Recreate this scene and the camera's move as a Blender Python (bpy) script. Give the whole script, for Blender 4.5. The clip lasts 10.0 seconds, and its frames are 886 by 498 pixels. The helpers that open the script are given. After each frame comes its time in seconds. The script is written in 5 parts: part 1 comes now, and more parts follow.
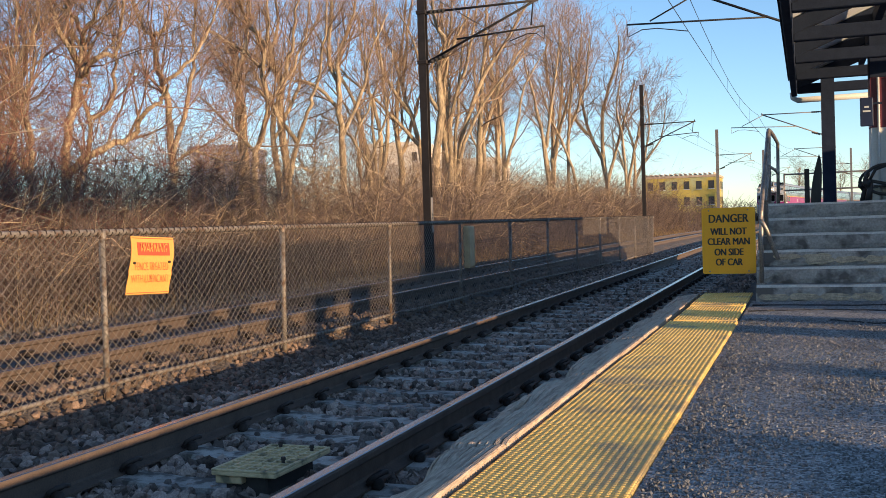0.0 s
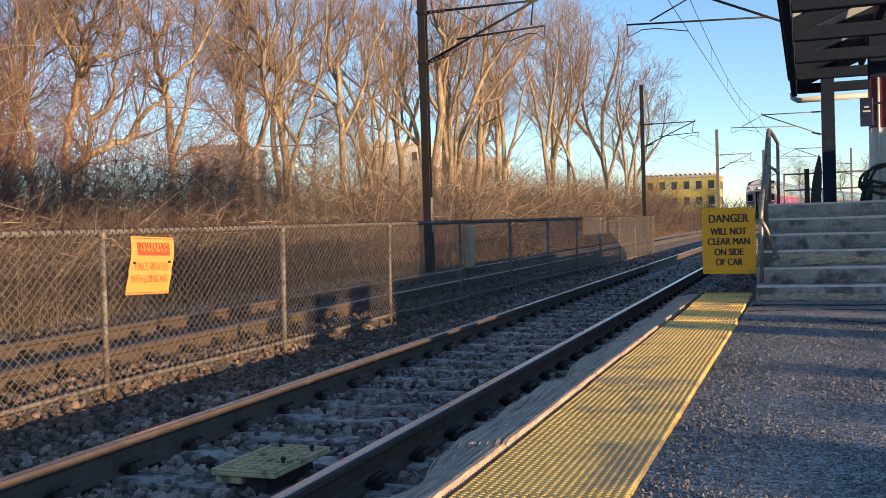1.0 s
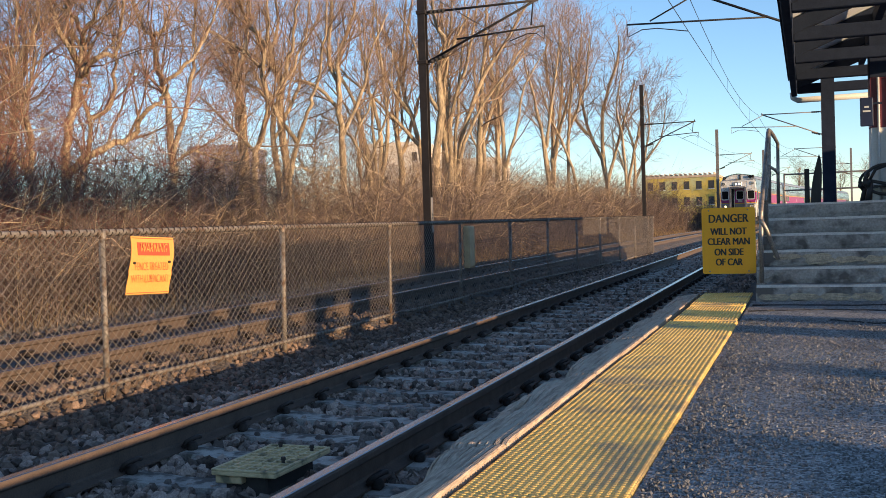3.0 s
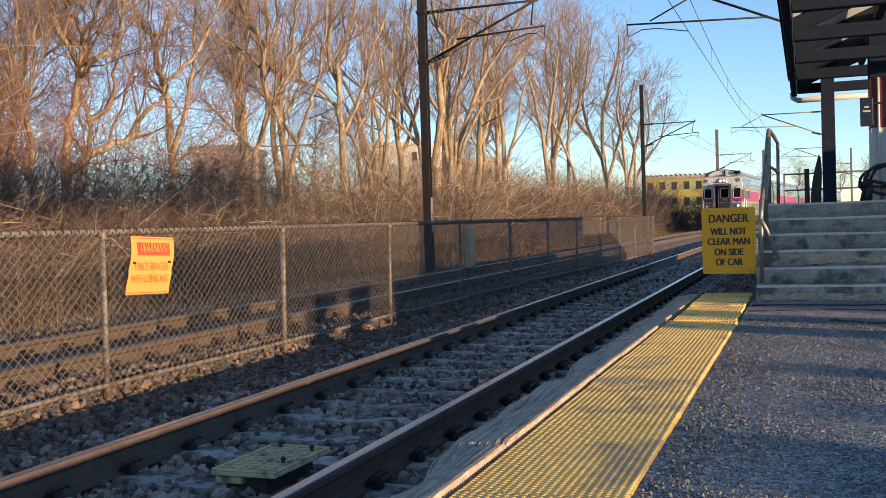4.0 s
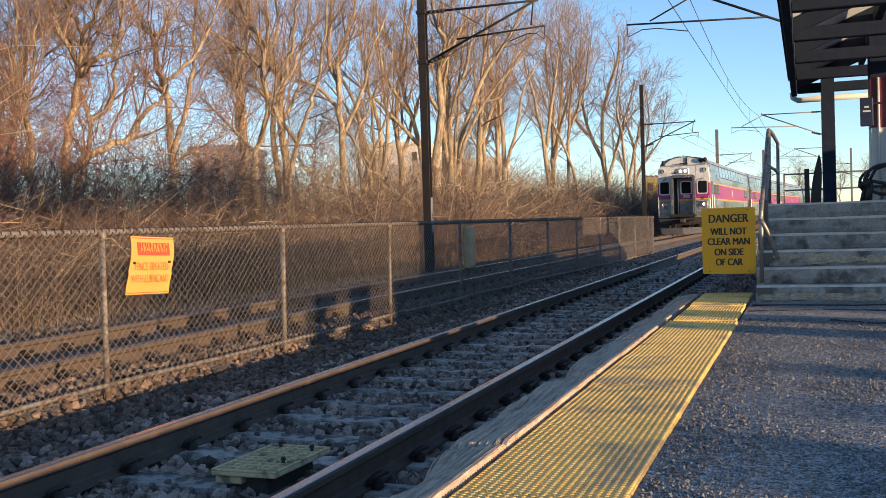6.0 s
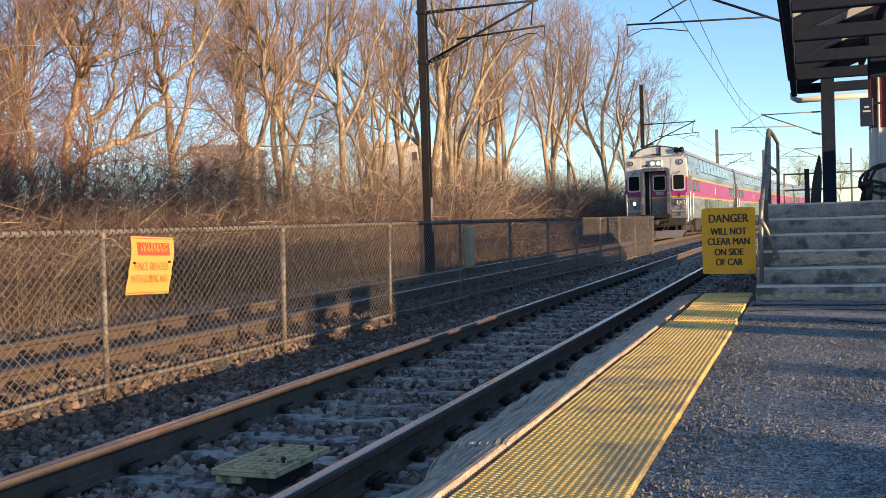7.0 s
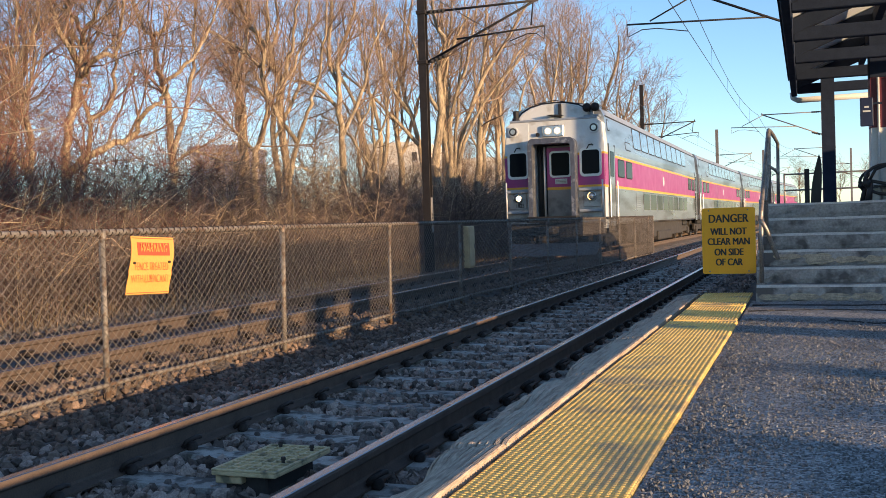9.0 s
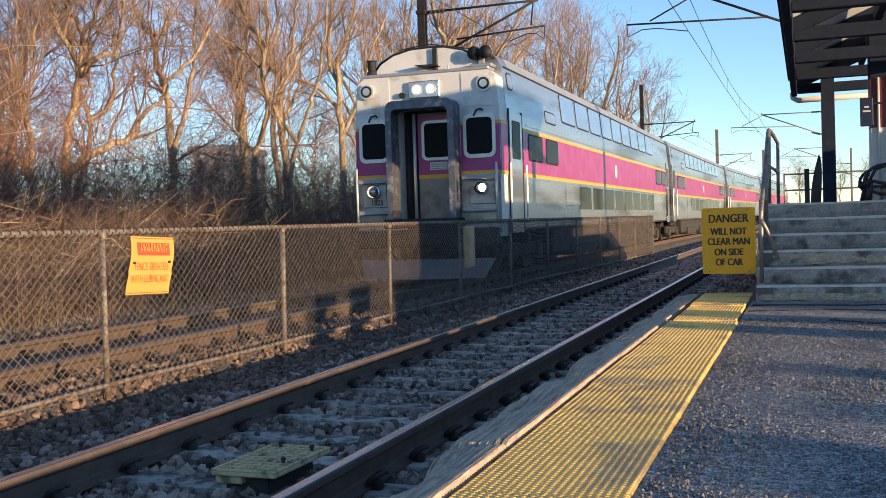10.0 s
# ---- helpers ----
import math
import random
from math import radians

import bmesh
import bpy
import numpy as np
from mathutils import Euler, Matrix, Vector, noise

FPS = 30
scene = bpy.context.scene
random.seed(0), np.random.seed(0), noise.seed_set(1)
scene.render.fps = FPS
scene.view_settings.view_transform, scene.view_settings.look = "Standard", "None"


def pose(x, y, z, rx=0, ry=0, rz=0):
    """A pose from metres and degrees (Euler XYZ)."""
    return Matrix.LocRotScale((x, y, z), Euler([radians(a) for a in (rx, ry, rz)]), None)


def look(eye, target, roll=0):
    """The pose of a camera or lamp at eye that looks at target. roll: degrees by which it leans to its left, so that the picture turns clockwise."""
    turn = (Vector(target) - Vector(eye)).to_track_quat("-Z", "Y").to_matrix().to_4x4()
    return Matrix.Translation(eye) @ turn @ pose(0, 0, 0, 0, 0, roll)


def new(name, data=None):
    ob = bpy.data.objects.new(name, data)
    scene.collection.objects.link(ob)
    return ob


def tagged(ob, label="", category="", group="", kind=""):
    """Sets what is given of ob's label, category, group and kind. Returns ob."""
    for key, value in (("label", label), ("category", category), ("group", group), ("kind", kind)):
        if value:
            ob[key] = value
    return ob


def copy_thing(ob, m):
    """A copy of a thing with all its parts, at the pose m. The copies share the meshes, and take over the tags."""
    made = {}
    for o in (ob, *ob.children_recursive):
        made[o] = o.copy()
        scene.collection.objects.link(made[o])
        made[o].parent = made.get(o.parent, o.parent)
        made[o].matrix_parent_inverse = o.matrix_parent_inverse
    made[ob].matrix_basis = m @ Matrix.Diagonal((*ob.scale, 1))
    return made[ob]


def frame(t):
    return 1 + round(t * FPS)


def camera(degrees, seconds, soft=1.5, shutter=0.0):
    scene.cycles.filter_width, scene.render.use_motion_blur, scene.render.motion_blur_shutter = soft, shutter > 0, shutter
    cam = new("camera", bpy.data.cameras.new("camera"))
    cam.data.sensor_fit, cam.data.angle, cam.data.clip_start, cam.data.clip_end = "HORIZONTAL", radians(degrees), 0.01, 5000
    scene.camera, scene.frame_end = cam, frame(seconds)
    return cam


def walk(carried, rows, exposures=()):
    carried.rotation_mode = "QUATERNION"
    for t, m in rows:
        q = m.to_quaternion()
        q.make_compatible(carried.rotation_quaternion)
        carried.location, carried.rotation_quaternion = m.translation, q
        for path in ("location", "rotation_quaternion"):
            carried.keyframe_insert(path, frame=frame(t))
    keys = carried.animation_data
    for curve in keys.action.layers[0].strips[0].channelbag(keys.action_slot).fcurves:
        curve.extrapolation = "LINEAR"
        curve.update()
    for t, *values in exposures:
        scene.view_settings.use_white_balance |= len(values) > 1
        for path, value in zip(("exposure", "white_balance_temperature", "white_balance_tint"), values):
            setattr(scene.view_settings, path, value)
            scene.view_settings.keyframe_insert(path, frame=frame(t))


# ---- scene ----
# ---- camera ----
cam = camera(46.4, 10.0, soft=0.75)
EYE = pose(2.967, 0.0, 1.1765) @ Matrix.Rotation(0.3384, 4, "Z") @ Matrix.Rotation(math.pi / 2 - 0.0248, 4, "X") @ Matrix.Rotation(-0.0314, 4, "Z")
walk(cam, [(0.0, EYE), (10.0, EYE)], exposures=[(0.0, 0.74, 6100, 11), (5.6, 0.74, 6100, 11), (6.9, 0.86, 6100, 11), (10.0, 0.86, 6100, 11)])

# ---- light ----
SUN_AZ, SUN_EL = radians(112), radians(5.8)
world = bpy.data.worlds.new("sky")
scene.world = world
world.use_nodes = True
wn = world.node_tree.nodes
sky = wn.new("ShaderNodeTexSky")
sky.sky_type, sky.sun_disc = "NISHITA", False
sky.sun_elevation, sky.sun_rotation = SUN_EL + radians(3), SUN_AZ
sky.altitude = 1800
sky.air_density, sky.dust_density, sky.ozone_density = 1.0, 0.15, 2.2
wn["Background"].inputs[1].default_value = 0.15
world.node_tree.links.new(sky.outputs[0], wn["Background"].inputs[0])
sun = new("sun", bpy.data.lights.new("sun", "SUN"))
sun.data.energy, sun.data.angle, sun.data.color = 5.0, radians(0.7), (1.0, 0.67, 0.36)
SUN_DIR = Vector((math.sin(SUN_AZ) * math.cos(SUN_EL), math.cos(SUN_AZ) * math.cos(SUN_EL), math.sin(SUN_EL)))
sun.matrix_world = look(SUN_DIR * 100, (0, 0, 0))


# ---- materials ----
def material(name, a, b=None, rough=0.7, metal=0.0, scale=6.0, fine=60.0, bump=0.2, bump_dist=0.004, stretch=(1, 1, 1),
             rand=0.0, stain=None, stain_at=0.62, stain_scale=1.3, emit=0.0, rough_var=0.12):
    """A surface of two colours mixed by coarse and fine noise, with stains, relief and a shade of its own for each object."""
    m = bpy.data.materials.new(name)
    m.use_nodes = True
    nt = m.node_tree
    n, l = nt.nodes, nt.links
    p = n["Principled BSDF"]
    b = b or tuple(c * 0.7 for c in a)
    co = n.new("ShaderNodeTexCoord")
    mp = n.new("ShaderNodeMapping")
    mp.inputs["Scale"].default_value = stretch
    l.new(co.outputs["Object"], mp.inputs[0])
    n1, n2 = n.new("ShaderNodeTexNoise"), n.new("ShaderNodeTexNoise")
    for t, s, d in ((n1, scale, 4), (n2, fine, 3)):
        t.inputs["Scale"].default_value, t.inputs["Detail"].default_value = s, d
        l.new(mp.outputs[0], t.inputs["Vector"])
    add = n.new("ShaderNodeMath")
    add.operation = "ADD"
    l.new(n1.outputs[0], add.inputs[0])
    l.new(n2.outputs[0], add.inputs[1])
    rng = n.new("ShaderNodeMapRange")
    rng.inputs["From Min"].default_value, rng.inputs["From Max"].default_value = 0.7, 1.3
    l.new(add.outputs[0], rng.inputs["Value"])
    mix = n.new("ShaderNodeMix")
    mix.data_type = "RGBA"
    mix.inputs[6].default_value, mix.inputs[7].default_value = (*a, 1), (*b, 1)
    l.new(rng.outputs[0], mix.inputs[0])
    colour = mix.outputs[2]
    if stain:
        n3 = n.new("ShaderNodeTexNoise")
        n3.inputs["Scale"].default_value, n3.inputs["Detail"].default_value = stain_scale, 6
        l.new(mp.outputs[0], n3.inputs["Vector"])
        r3 = n.new("ShaderNodeMapRange")
        r3.inputs["From Min"].default_value, r3.inputs["From Max"].default_value = stain_at - 0.06, stain_at + 0.06
        l.new(n3.outputs[0], r3.inputs["Value"])
        mx = n.new("ShaderNodeMix")
        mx.data_type = "RGBA"
        mx.inputs[7].default_value = (*stain, 1)
        l.new(colour, mx.inputs[6])
        l.new(r3.outputs[0], mx.inputs[0])
        colour = mx.outputs[2]
    if rand:
        oi, geo = n.new("ShaderNodeObjectInfo"), n.new("ShaderNodeNewGeometry")
        sm = n.new("ShaderNodeMath")
        sm.operation = "ADD"
        l.new(oi.outputs["Random"], sm.inputs[0])
        l.new(geo.outputs["Random Per Island"], sm.inputs[1])
        fr = n.new("ShaderNodeMath")
        fr.operation = "FRACT"
        l.new(sm.outputs[0], fr.inputs[0])
        mr = n.new("ShaderNodeMapRange")
        mr.inputs["To Min"].default_value, mr.inputs["To Max"].default_value = 1 - rand, 1 + rand
        l.new(fr.outputs[0], mr.inputs["Value"])
        hs = n.new("ShaderNodeHueSaturation")
        l.new(mr.outputs[0], hs.inputs["Value"])
        l.new(colour, hs.inputs["Color"])
        colour = hs.outputs[0]
    l.new(colour, p.inputs["Base Color"])
    p.inputs["Metallic"].default_value = metal
    rr = n.new("ShaderNodeMapRange")
    rr.inputs["To Min"].default_value, rr.inputs["To Max"].default_value = max(0.03, rough - rough_var), min(1, rough + rough_var)
    l.new(n1.outputs[0], rr.inputs["Value"])
    l.new(rr.outputs[0], p.inputs["Roughness"])
    if bump:
        bp = n.new("ShaderNodeBump")
        bp.inputs["Strength"].default_value, bp.inputs["Distance"].default_value = bump, bump_dist
        l.new(n2.outputs[0], bp.inputs["Height"])
        l.new(bp.outputs[0], p.inputs["Normal"])
    if emit:
        p.inputs["Emission Color"].default_value, p.inputs["Emission Strength"].default_value = (*a, 1), emit
    return m


def glass(name, tint, rough=0.05):
    m = bpy.data.materials.new(name)
    m.use_nodes = True
    p = m.node_tree.nodes["Principled BSDF"]
    p.inputs["Base Color"].default_value = (*tint, 1)
    p.inputs["Roughness"].default_value, p.inputs["IOR"].default_value = rough, 1.14
    p.inputs["Specular IOR Level"].default_value = 0.2
    return m


def asphalt():
    """Worn asphalt: grey chippings of many shades in dark binder."""
    m = material("asphalt", (0.27, 0.265, 0.26), (0.18, 0.18, 0.182), 0.8, scale=1.6, fine=40, bump=0, stain=(0.14, 0.14, 0.143), stain_at=0.6, stain_scale=0.8)
    n, l = m.node_tree.nodes, m.node_tree.links
    p = n["Principled BSDF"]
    co = n.new("ShaderNodeTexCoord")
    vo, no = n.new("ShaderNodeTexVoronoi"), n.new("ShaderNodeTexNoise")
    vo.inputs["Scale"].default_value = 80
    no.inputs["Scale"].default_value, no.inputs["Detail"].default_value = 38, 5
    l.new(co.outputs["Object"], vo.inputs["Vector"])
    l.new(co.outputs["Object"], no.inputs["Vector"])
    sp = n.new("ShaderNodeSeparateColor")
    l.new(vo.outputs["Color"], sp.inputs[0])
    mr = n.new("ShaderNodeMapRange")
    mr.inputs["To Min"].default_value, mr.inputs["To Max"].default_value = 0.2, 2.2
    l.new(sp.outputs[0], mr.inputs["Value"])
    hs = n.new("ShaderNodeHueSaturation")
    base = p.inputs["Base Color"].links[0].from_socket
    l.new(base, hs.inputs["Color"])
    l.new(mr.outputs[0], hs.inputs["Value"])
    l.new(hs.outputs[0], p.inputs["Base Color"])
    ad = n.new("ShaderNodeMath")
    ad.operation = "SUBTRACT"
    l.new(no.outputs[0], ad.inputs[0])
    l.new(vo.outputs["Distance"], ad.inputs[1])
    bp = n.new("ShaderNodeBump")
    bp.inputs["Strength"].default_value, bp.inputs["Distance"].default_value = 1.0, 0.012
    l.new(ad.outputs[0], bp.inputs["Height"])
    l.new(bp.outputs[0], p.inputs["Normal"])
    return m


EARTH = material("earth", (0.15, 0.115, 0.08), (0.075, 0.058, 0.044), 0.95, scale=0.9, fine=14, bump=0.8, bump_dist=0.05, stain=(0.20, 0.165, 0.115), stain_at=0.55, stain_scale=0.35)
BALLAST = material("ballast", (0.16, 0.135, 0.12), (0.065, 0.056, 0.052), 0.92, scale=9, fine=26, bump=1.0, bump_dist=0.05, stain=(0.17, 0.12, 0.09), stain_at=0.6, stain_scale=1.1)
STONE = material("crushed_stone", (0.37, 0.28, 0.225), (0.14, 0.105, 0.088), 0.88, scale=14, fine=90, bump=0.5, rand=0.7)
STONE_WARM = material("rusty_stone", (0.20, 0.138, 0.10), (0.085, 0.06, 0.047), 0.9, scale=14, fine=90, bump=0.5, rand=0.6)
GRAVEL = material("pale_gravel", (0.38, 0.32, 0.25), (0.22, 0.18, 0.14), 0.95, scale=10, fine=60, bump=0.5, rand=0.4)
TIE = material("tie_concrete", (0.52, 0.475, 0.42), (0.31, 0.28, 0.245), 0.9, scale=12, fine=110, bump=0.9, bump_dist=0.008, rand=0.25, stain=(0.12, 0.105, 0.09), stain_at=0.54, stain_scale=9)
RAIL_WEB = material("rail_rust", (0.135, 0.092, 0.066), (0.075, 0.055, 0.044), 0.8, metal=0.1, scale=8, fine=90, bump=0.35)
RAIL_TOP = material("rail_polished", (0.55, 0.53, 0.52), (0.38, 0.36, 0.35), 0.24, metal=1.0, scale=3, fine=30, bump=0.05, stretch=(1, 0.05, 1))
CHIP = material("asphalt_chip", (0.20, 0.195, 0.185), (0.085, 0.085, 0.088), 0.6, scale=30, fine=90, bump=0, rand=0.6)
CLIP = material("clip_steel", (0.055, 0.04, 0.035), (0.03, 0.024, 0.02), 0.7, metal=0.3, scale=20, fine=90, bump=0.3)
GALV = material("galvanised_steel", (0.32, 0.28, 0.235), (0.16, 0.135, 0.11), 0.6, metal=0.4, scale=14, fine=70, bump=0.3, stain=(0.15, 0.09, 0.055), stain_at=0.56, stain_scale=14)
WIRE = material("fence_wire", (0.23, 0.195, 0.16), (0.085, 0.07, 0.058), 0.6, metal=0.3, scale=10, fine=70, bump=0.1)
ASPHALT = asphalt()
TACTILE = material("yellow_tactile", (0.92, 0.60, 0.17), (0.76, 0.49, 0.13), 0.65, scale=7, fine=60, bump=0.25, rand=0.12, stain=(0.46, 0.33, 0.15), stain_at=0.6, stain_scale=2.6)
TIMBER = material("weathered_timber", (0.64, 0.50, 0.37), (0.27, 0.20, 0.145), 0.9, scale=7, fine=26, bump=1.0, bump_dist=0.012, stretch=(5, 0.55, 5), stain=(0.50, 0.42, 0.32), stain_at=0.6, stain_scale=2)
CONCRETE = material("step_concrete", (0.48, 0.425, 0.375), (0.25, 0.222, 0.20), 0.9, scale=5, fine=38, bump=0.9, bump_dist=0.010, stain=(0.13, 0.112, 0.10), stain_at=0.57, stain_scale=4.5)
CONCRETE_RAW = material("broken_concrete", (0.62, 0.48, 0.33), (0.30, 0.24, 0.18), 0.95, scale=16, fine=70, bump=0.5, bump_dist=0.008)
NOSING = material("worn_nosing", (0.70, 0.64, 0.57), (0.46, 0.41, 0.36), 0.8, scale=9, fine=60, bump=0.3)
PIPE = material("handrail_steel", (0.34, 0.30, 0.265), (0.17, 0.15, 0.135), 0.45, metal=0.6, scale=9, fine=60, bump=0.15, stain=(0.42, 0.34, 0.26), stain_at=0.6, stain_scale=12)
SIGN_YELLOW = material("sign_yellow", (0.98, 0.44, 0.006), (0.92, 0.40, 0.006), 0.5, scale=4, fine=60, bump=0.05)
SIGN_ORANGE = material("sign_faded_orange", (0.74, 0.36, 0.085), (0.68, 0.31, 0.065), 0.55, scale=4, fine=50, bump=0.05)
SIGN_RED = material("sign_red", (0.55, 0.07, 0.03), (0.48, 0.08, 0.03), 0.55, scale=20, fine=80, bump=0.05)
INK = material("black_ink", (0.02, 0.018, 0.016), (0.035, 0.03, 0.025), 0.6, scale=20, fine=80, bump=0)
INK_FADED = material("faded_red_ink", (0.42, 0.10, 0.03), (0.62, 0.24, 0.06), 0.6, scale=30, fine=80, bump=0)
BLACK_STEEL = material("black_painted_steel", (0.03, 0.028, 0.028), (0.018, 0.018, 0.02), 0.5, metal=0.2, scale=8, fine=60, bump=0.15)
POLE = material("dark_weathered_steel", (0.034, 0.028, 0.026), (0.02, 0.017, 0.017), 0.65, metal=0.4, scale=6, fine=60, bump=0.2)
POLE_GREY = material("grey_pole_steel", (0.24, 0.22, 0.21), (0.17, 0.16, 0.155), 0.6, metal=0.4, scale=6, fine=60, bump=0.1)
NAVY_STEEL = material("dark_blue_canopy_steel", (0.022, 0.032, 0.058), (0.015, 0.022, 0.042), 0.8, scale=8, fine=60, bump=0.12)
NAVY_STEEL.node_tree.nodes["Principled BSDF"].inputs["Specular IOR Level"].default_value = 0.15
DECK = material("canopy_decking", (0.84, 0.86, 0.90), (0.72, 0.75, 0.80), 0.75, scale=3, fine=40, bump=0.2, stretch=(1, 6, 1))
WHITE_PAINT = material("white_paint", (0.62, 0.62, 0.60), (0.50, 0.50, 0.48), 0.6, scale=5, fine=50, bump=0.1)
MAROON = material("maroon_paint", (0.16, 0.03, 0.045), (0.12, 0.022, 0.035), 0.5, scale=5, fine=50, bump=0.05)
NAVY_SIGN = material("navy_sign", (0.016, 0.022, 0.06), (0.012, 0.018, 0.05), 0.4, scale=5, fine=50, bump=0)
PLASTIC = material("pale_green_fibreglass", (0.62, 0.48, 0.27), (0.48, 0.37, 0.20), 0.6, scale=9, fine=60, bump=0.2, stain=(0.17, 0.15, 0.09), stain_at=0.6, stain_scale=9)
TAN_BOX = material("tan_enamel", (0.50, 0.36, 0.20), (0.36, 0.25, 0.14), 0.6, scale=8, fine=60, bump=0.15)
BARK = material("bark", (0.56, 0.43, 0.27), (0.11, 0.085, 0.058), 0.95, scale=6, fine=30, bump=1.0, bump_dist=0.035, stretch=(1, 1, 0.22))
TWIG = material("twig", (0.32, 0.215, 0.14), (0.12, 0.082, 0.06), 0.9, scale=2, fine=20, bump=0, rand=0.45)
SHRUB = material("red_brown_shrub", (0.20, 0.14, 0.108), (0.105, 0.075, 0.062), 0.9, scale=1.5, fine=9, bump=0, rand=0.6)
PALE_STEM = material("pale_sapling_bark", (0.52, 0.39, 0.25), (0.26, 0.19, 0.12), 0.9, scale=2, fine=16, bump=0, rand=0.4)
RED_TWIG = material("red_twig", (0.30, 0.115, 0.085), (0.17, 0.075, 0.055), 0.9, scale=1.5, fine=9, bump=0, rand=0.4)
STRAW = material("dry_straw", (0.36, 0.25, 0.13), (0.24, 0.16, 0.08), 0.95, scale=1.5, fine=9, bump=0, rand=0.4)
STEEL = material("stainless_steel", (0.62, 0.635, 0.65), (0.49, 0.50, 0.51), 0.30, metal=0.85, scale=2, fine=45, bump=0.10, stretch=(1, 0.12, 1), stain=(0.30, 0.285, 0.265), stain_at=0.58, stain_scale=1.4)
CAP = material("cab_off_white", (0.66, 0.665, 0.65), (0.56, 0.56, 0.54), 0.42, scale=2, fine=40, bump=0.06, stain=(0.40, 0.375, 0.33), stain_at=0.6, stain_scale=1.8)
DOOR_STEEL = material("dull_door_steel", (0.16, 0.172, 0.21), (0.10, 0.105, 0.125), 0.5, metal=0.6, scale=9, fine=60, bump=0.2, stain=(0.33, 0.33, 0.35), stain_at=0.6, stain_scale=6)
# door grey, darkened to include the shade inside the doorway
SHADED_DOOR_GREY = material("shaded_door_grey", (0.25, 0.24, 0.22), (0.18, 0.172, 0.16), 0.5, scale=3, fine=50, bump=0.08, stain=(0.14, 0.13, 0.12), stain_at=0.6, stain_scale=3)
WORN_STEEL = material("worn_lower_steel", (0.42, 0.41, 0.39), (0.28, 0.27, 0.255), 0.42, metal=0.6, scale=4, fine=50, bump=0.12, stain=(0.20, 0.185, 0.165), stain_at=0.58, stain_scale=3)
ROOF = material("car_roof_grey_blue", (0.35, 0.38, 0.42), (0.28, 0.30, 0.33), 0.5, metal=0.3, scale=2, fine=30, bump=0.1)
PURPLE = material("purple_stripe", (0.34, 0.034, 0.185), (0.29, 0.03, 0.16), 0.35, scale=2, fine=40, bump=0.04)
YELLOW_LINE = material("golden_stripe", (0.74, 0.37, 0.02), (0.66, 0.33, 0.02), 0.4, scale=3, fine=40, bump=0.03)
WINDOW = glass("tinted_window", (0.012, 0.014, 0.016))
# upper panes: pale blue metal, the sky's reflection put into the colour
WINDOW_SKY = material("window_sky_reflection", (0.62, 0.66, 0.72), (0.54, 0.58, 0.64), 0.12, metal=0.85, scale=1.2, fine=8, bump=0.03)
RUBBER = material("black_rubber", (0.016, 0.016, 0.017), (0.010, 0.010, 0.011), 0.7, scale=10, fine=60, bump=0.1)
FRAME_WHITE = material("silver_window_frame", (0.66, 0.66, 0.64), (0.55, 0.55, 0.53), 0.35, metal=0.3, scale=6, fine=50, bump=0.03)
GRIME = material("undercar_grime", (0.05, 0.043, 0.038), (0.028, 0.025, 0.023), 0.85, scale=5, fine=50, bump=0.3)
WHEEL = material("wheel_steel", (0.10, 0.085, 0.075), (0.05, 0.045, 0.04), 0.6, metal=0.6, scale=6, fine=50, bump=0.2)
HEADLIGHT = material("lit_headlight", (1.0, 0.74, 0.36), (1.0, 0.74, 0.36), 0.2, scale=3, fine=10, bump=0, emit=4.0)
DITCH = material("lit_ditch_light", (1.0, 0.66, 0.26), (1.0, 0.66, 0.26), 0.2, scale=3, fine=10, bump=0, emit=8.0)
LENS = material("clear_lamp_lens", (0.5, 0.5, 0.48), (0.4, 0.4, 0.4), 0.15, metal=0.6, scale=9, fine=40, bump=0.1)
SHEATHING = material("yellow_sheathing", (0.54, 0.40, 0.075), (0.44, 0.35, 0.09), 0.7, scale=0.6, fine=5, bump=0.1, stain=(0.40, 0.40, 0.20), stain_at=0.55, stain_scale=0.25)
CREAM = material("cream_facade", (0.74, 0.66, 0.56), (0.66, 0.58, 0.48), 0.85, scale=0.3, fine=4, bump=0.1)
BLUE_GREY = material("blue_grey_facade", (0.40, 0.39, 0.46), (0.33, 0.32, 0.38), 0.85, scale=0.3, fine=4, bump=0.1)
DARK_OPENING = material("dark_opening", (0.03, 0.032, 0.035), (0.05, 0.05, 0.05), 0.6, scale=2, fine=9, bump=0)
# for the out-of-view blockers that shape the sunlight
WALL = material("unseen_shade_wall", (0.28, 0.20, 0.15), (0.22, 0.16, 0.12), 0.9, scale=2, fine=30, bump=0.3)


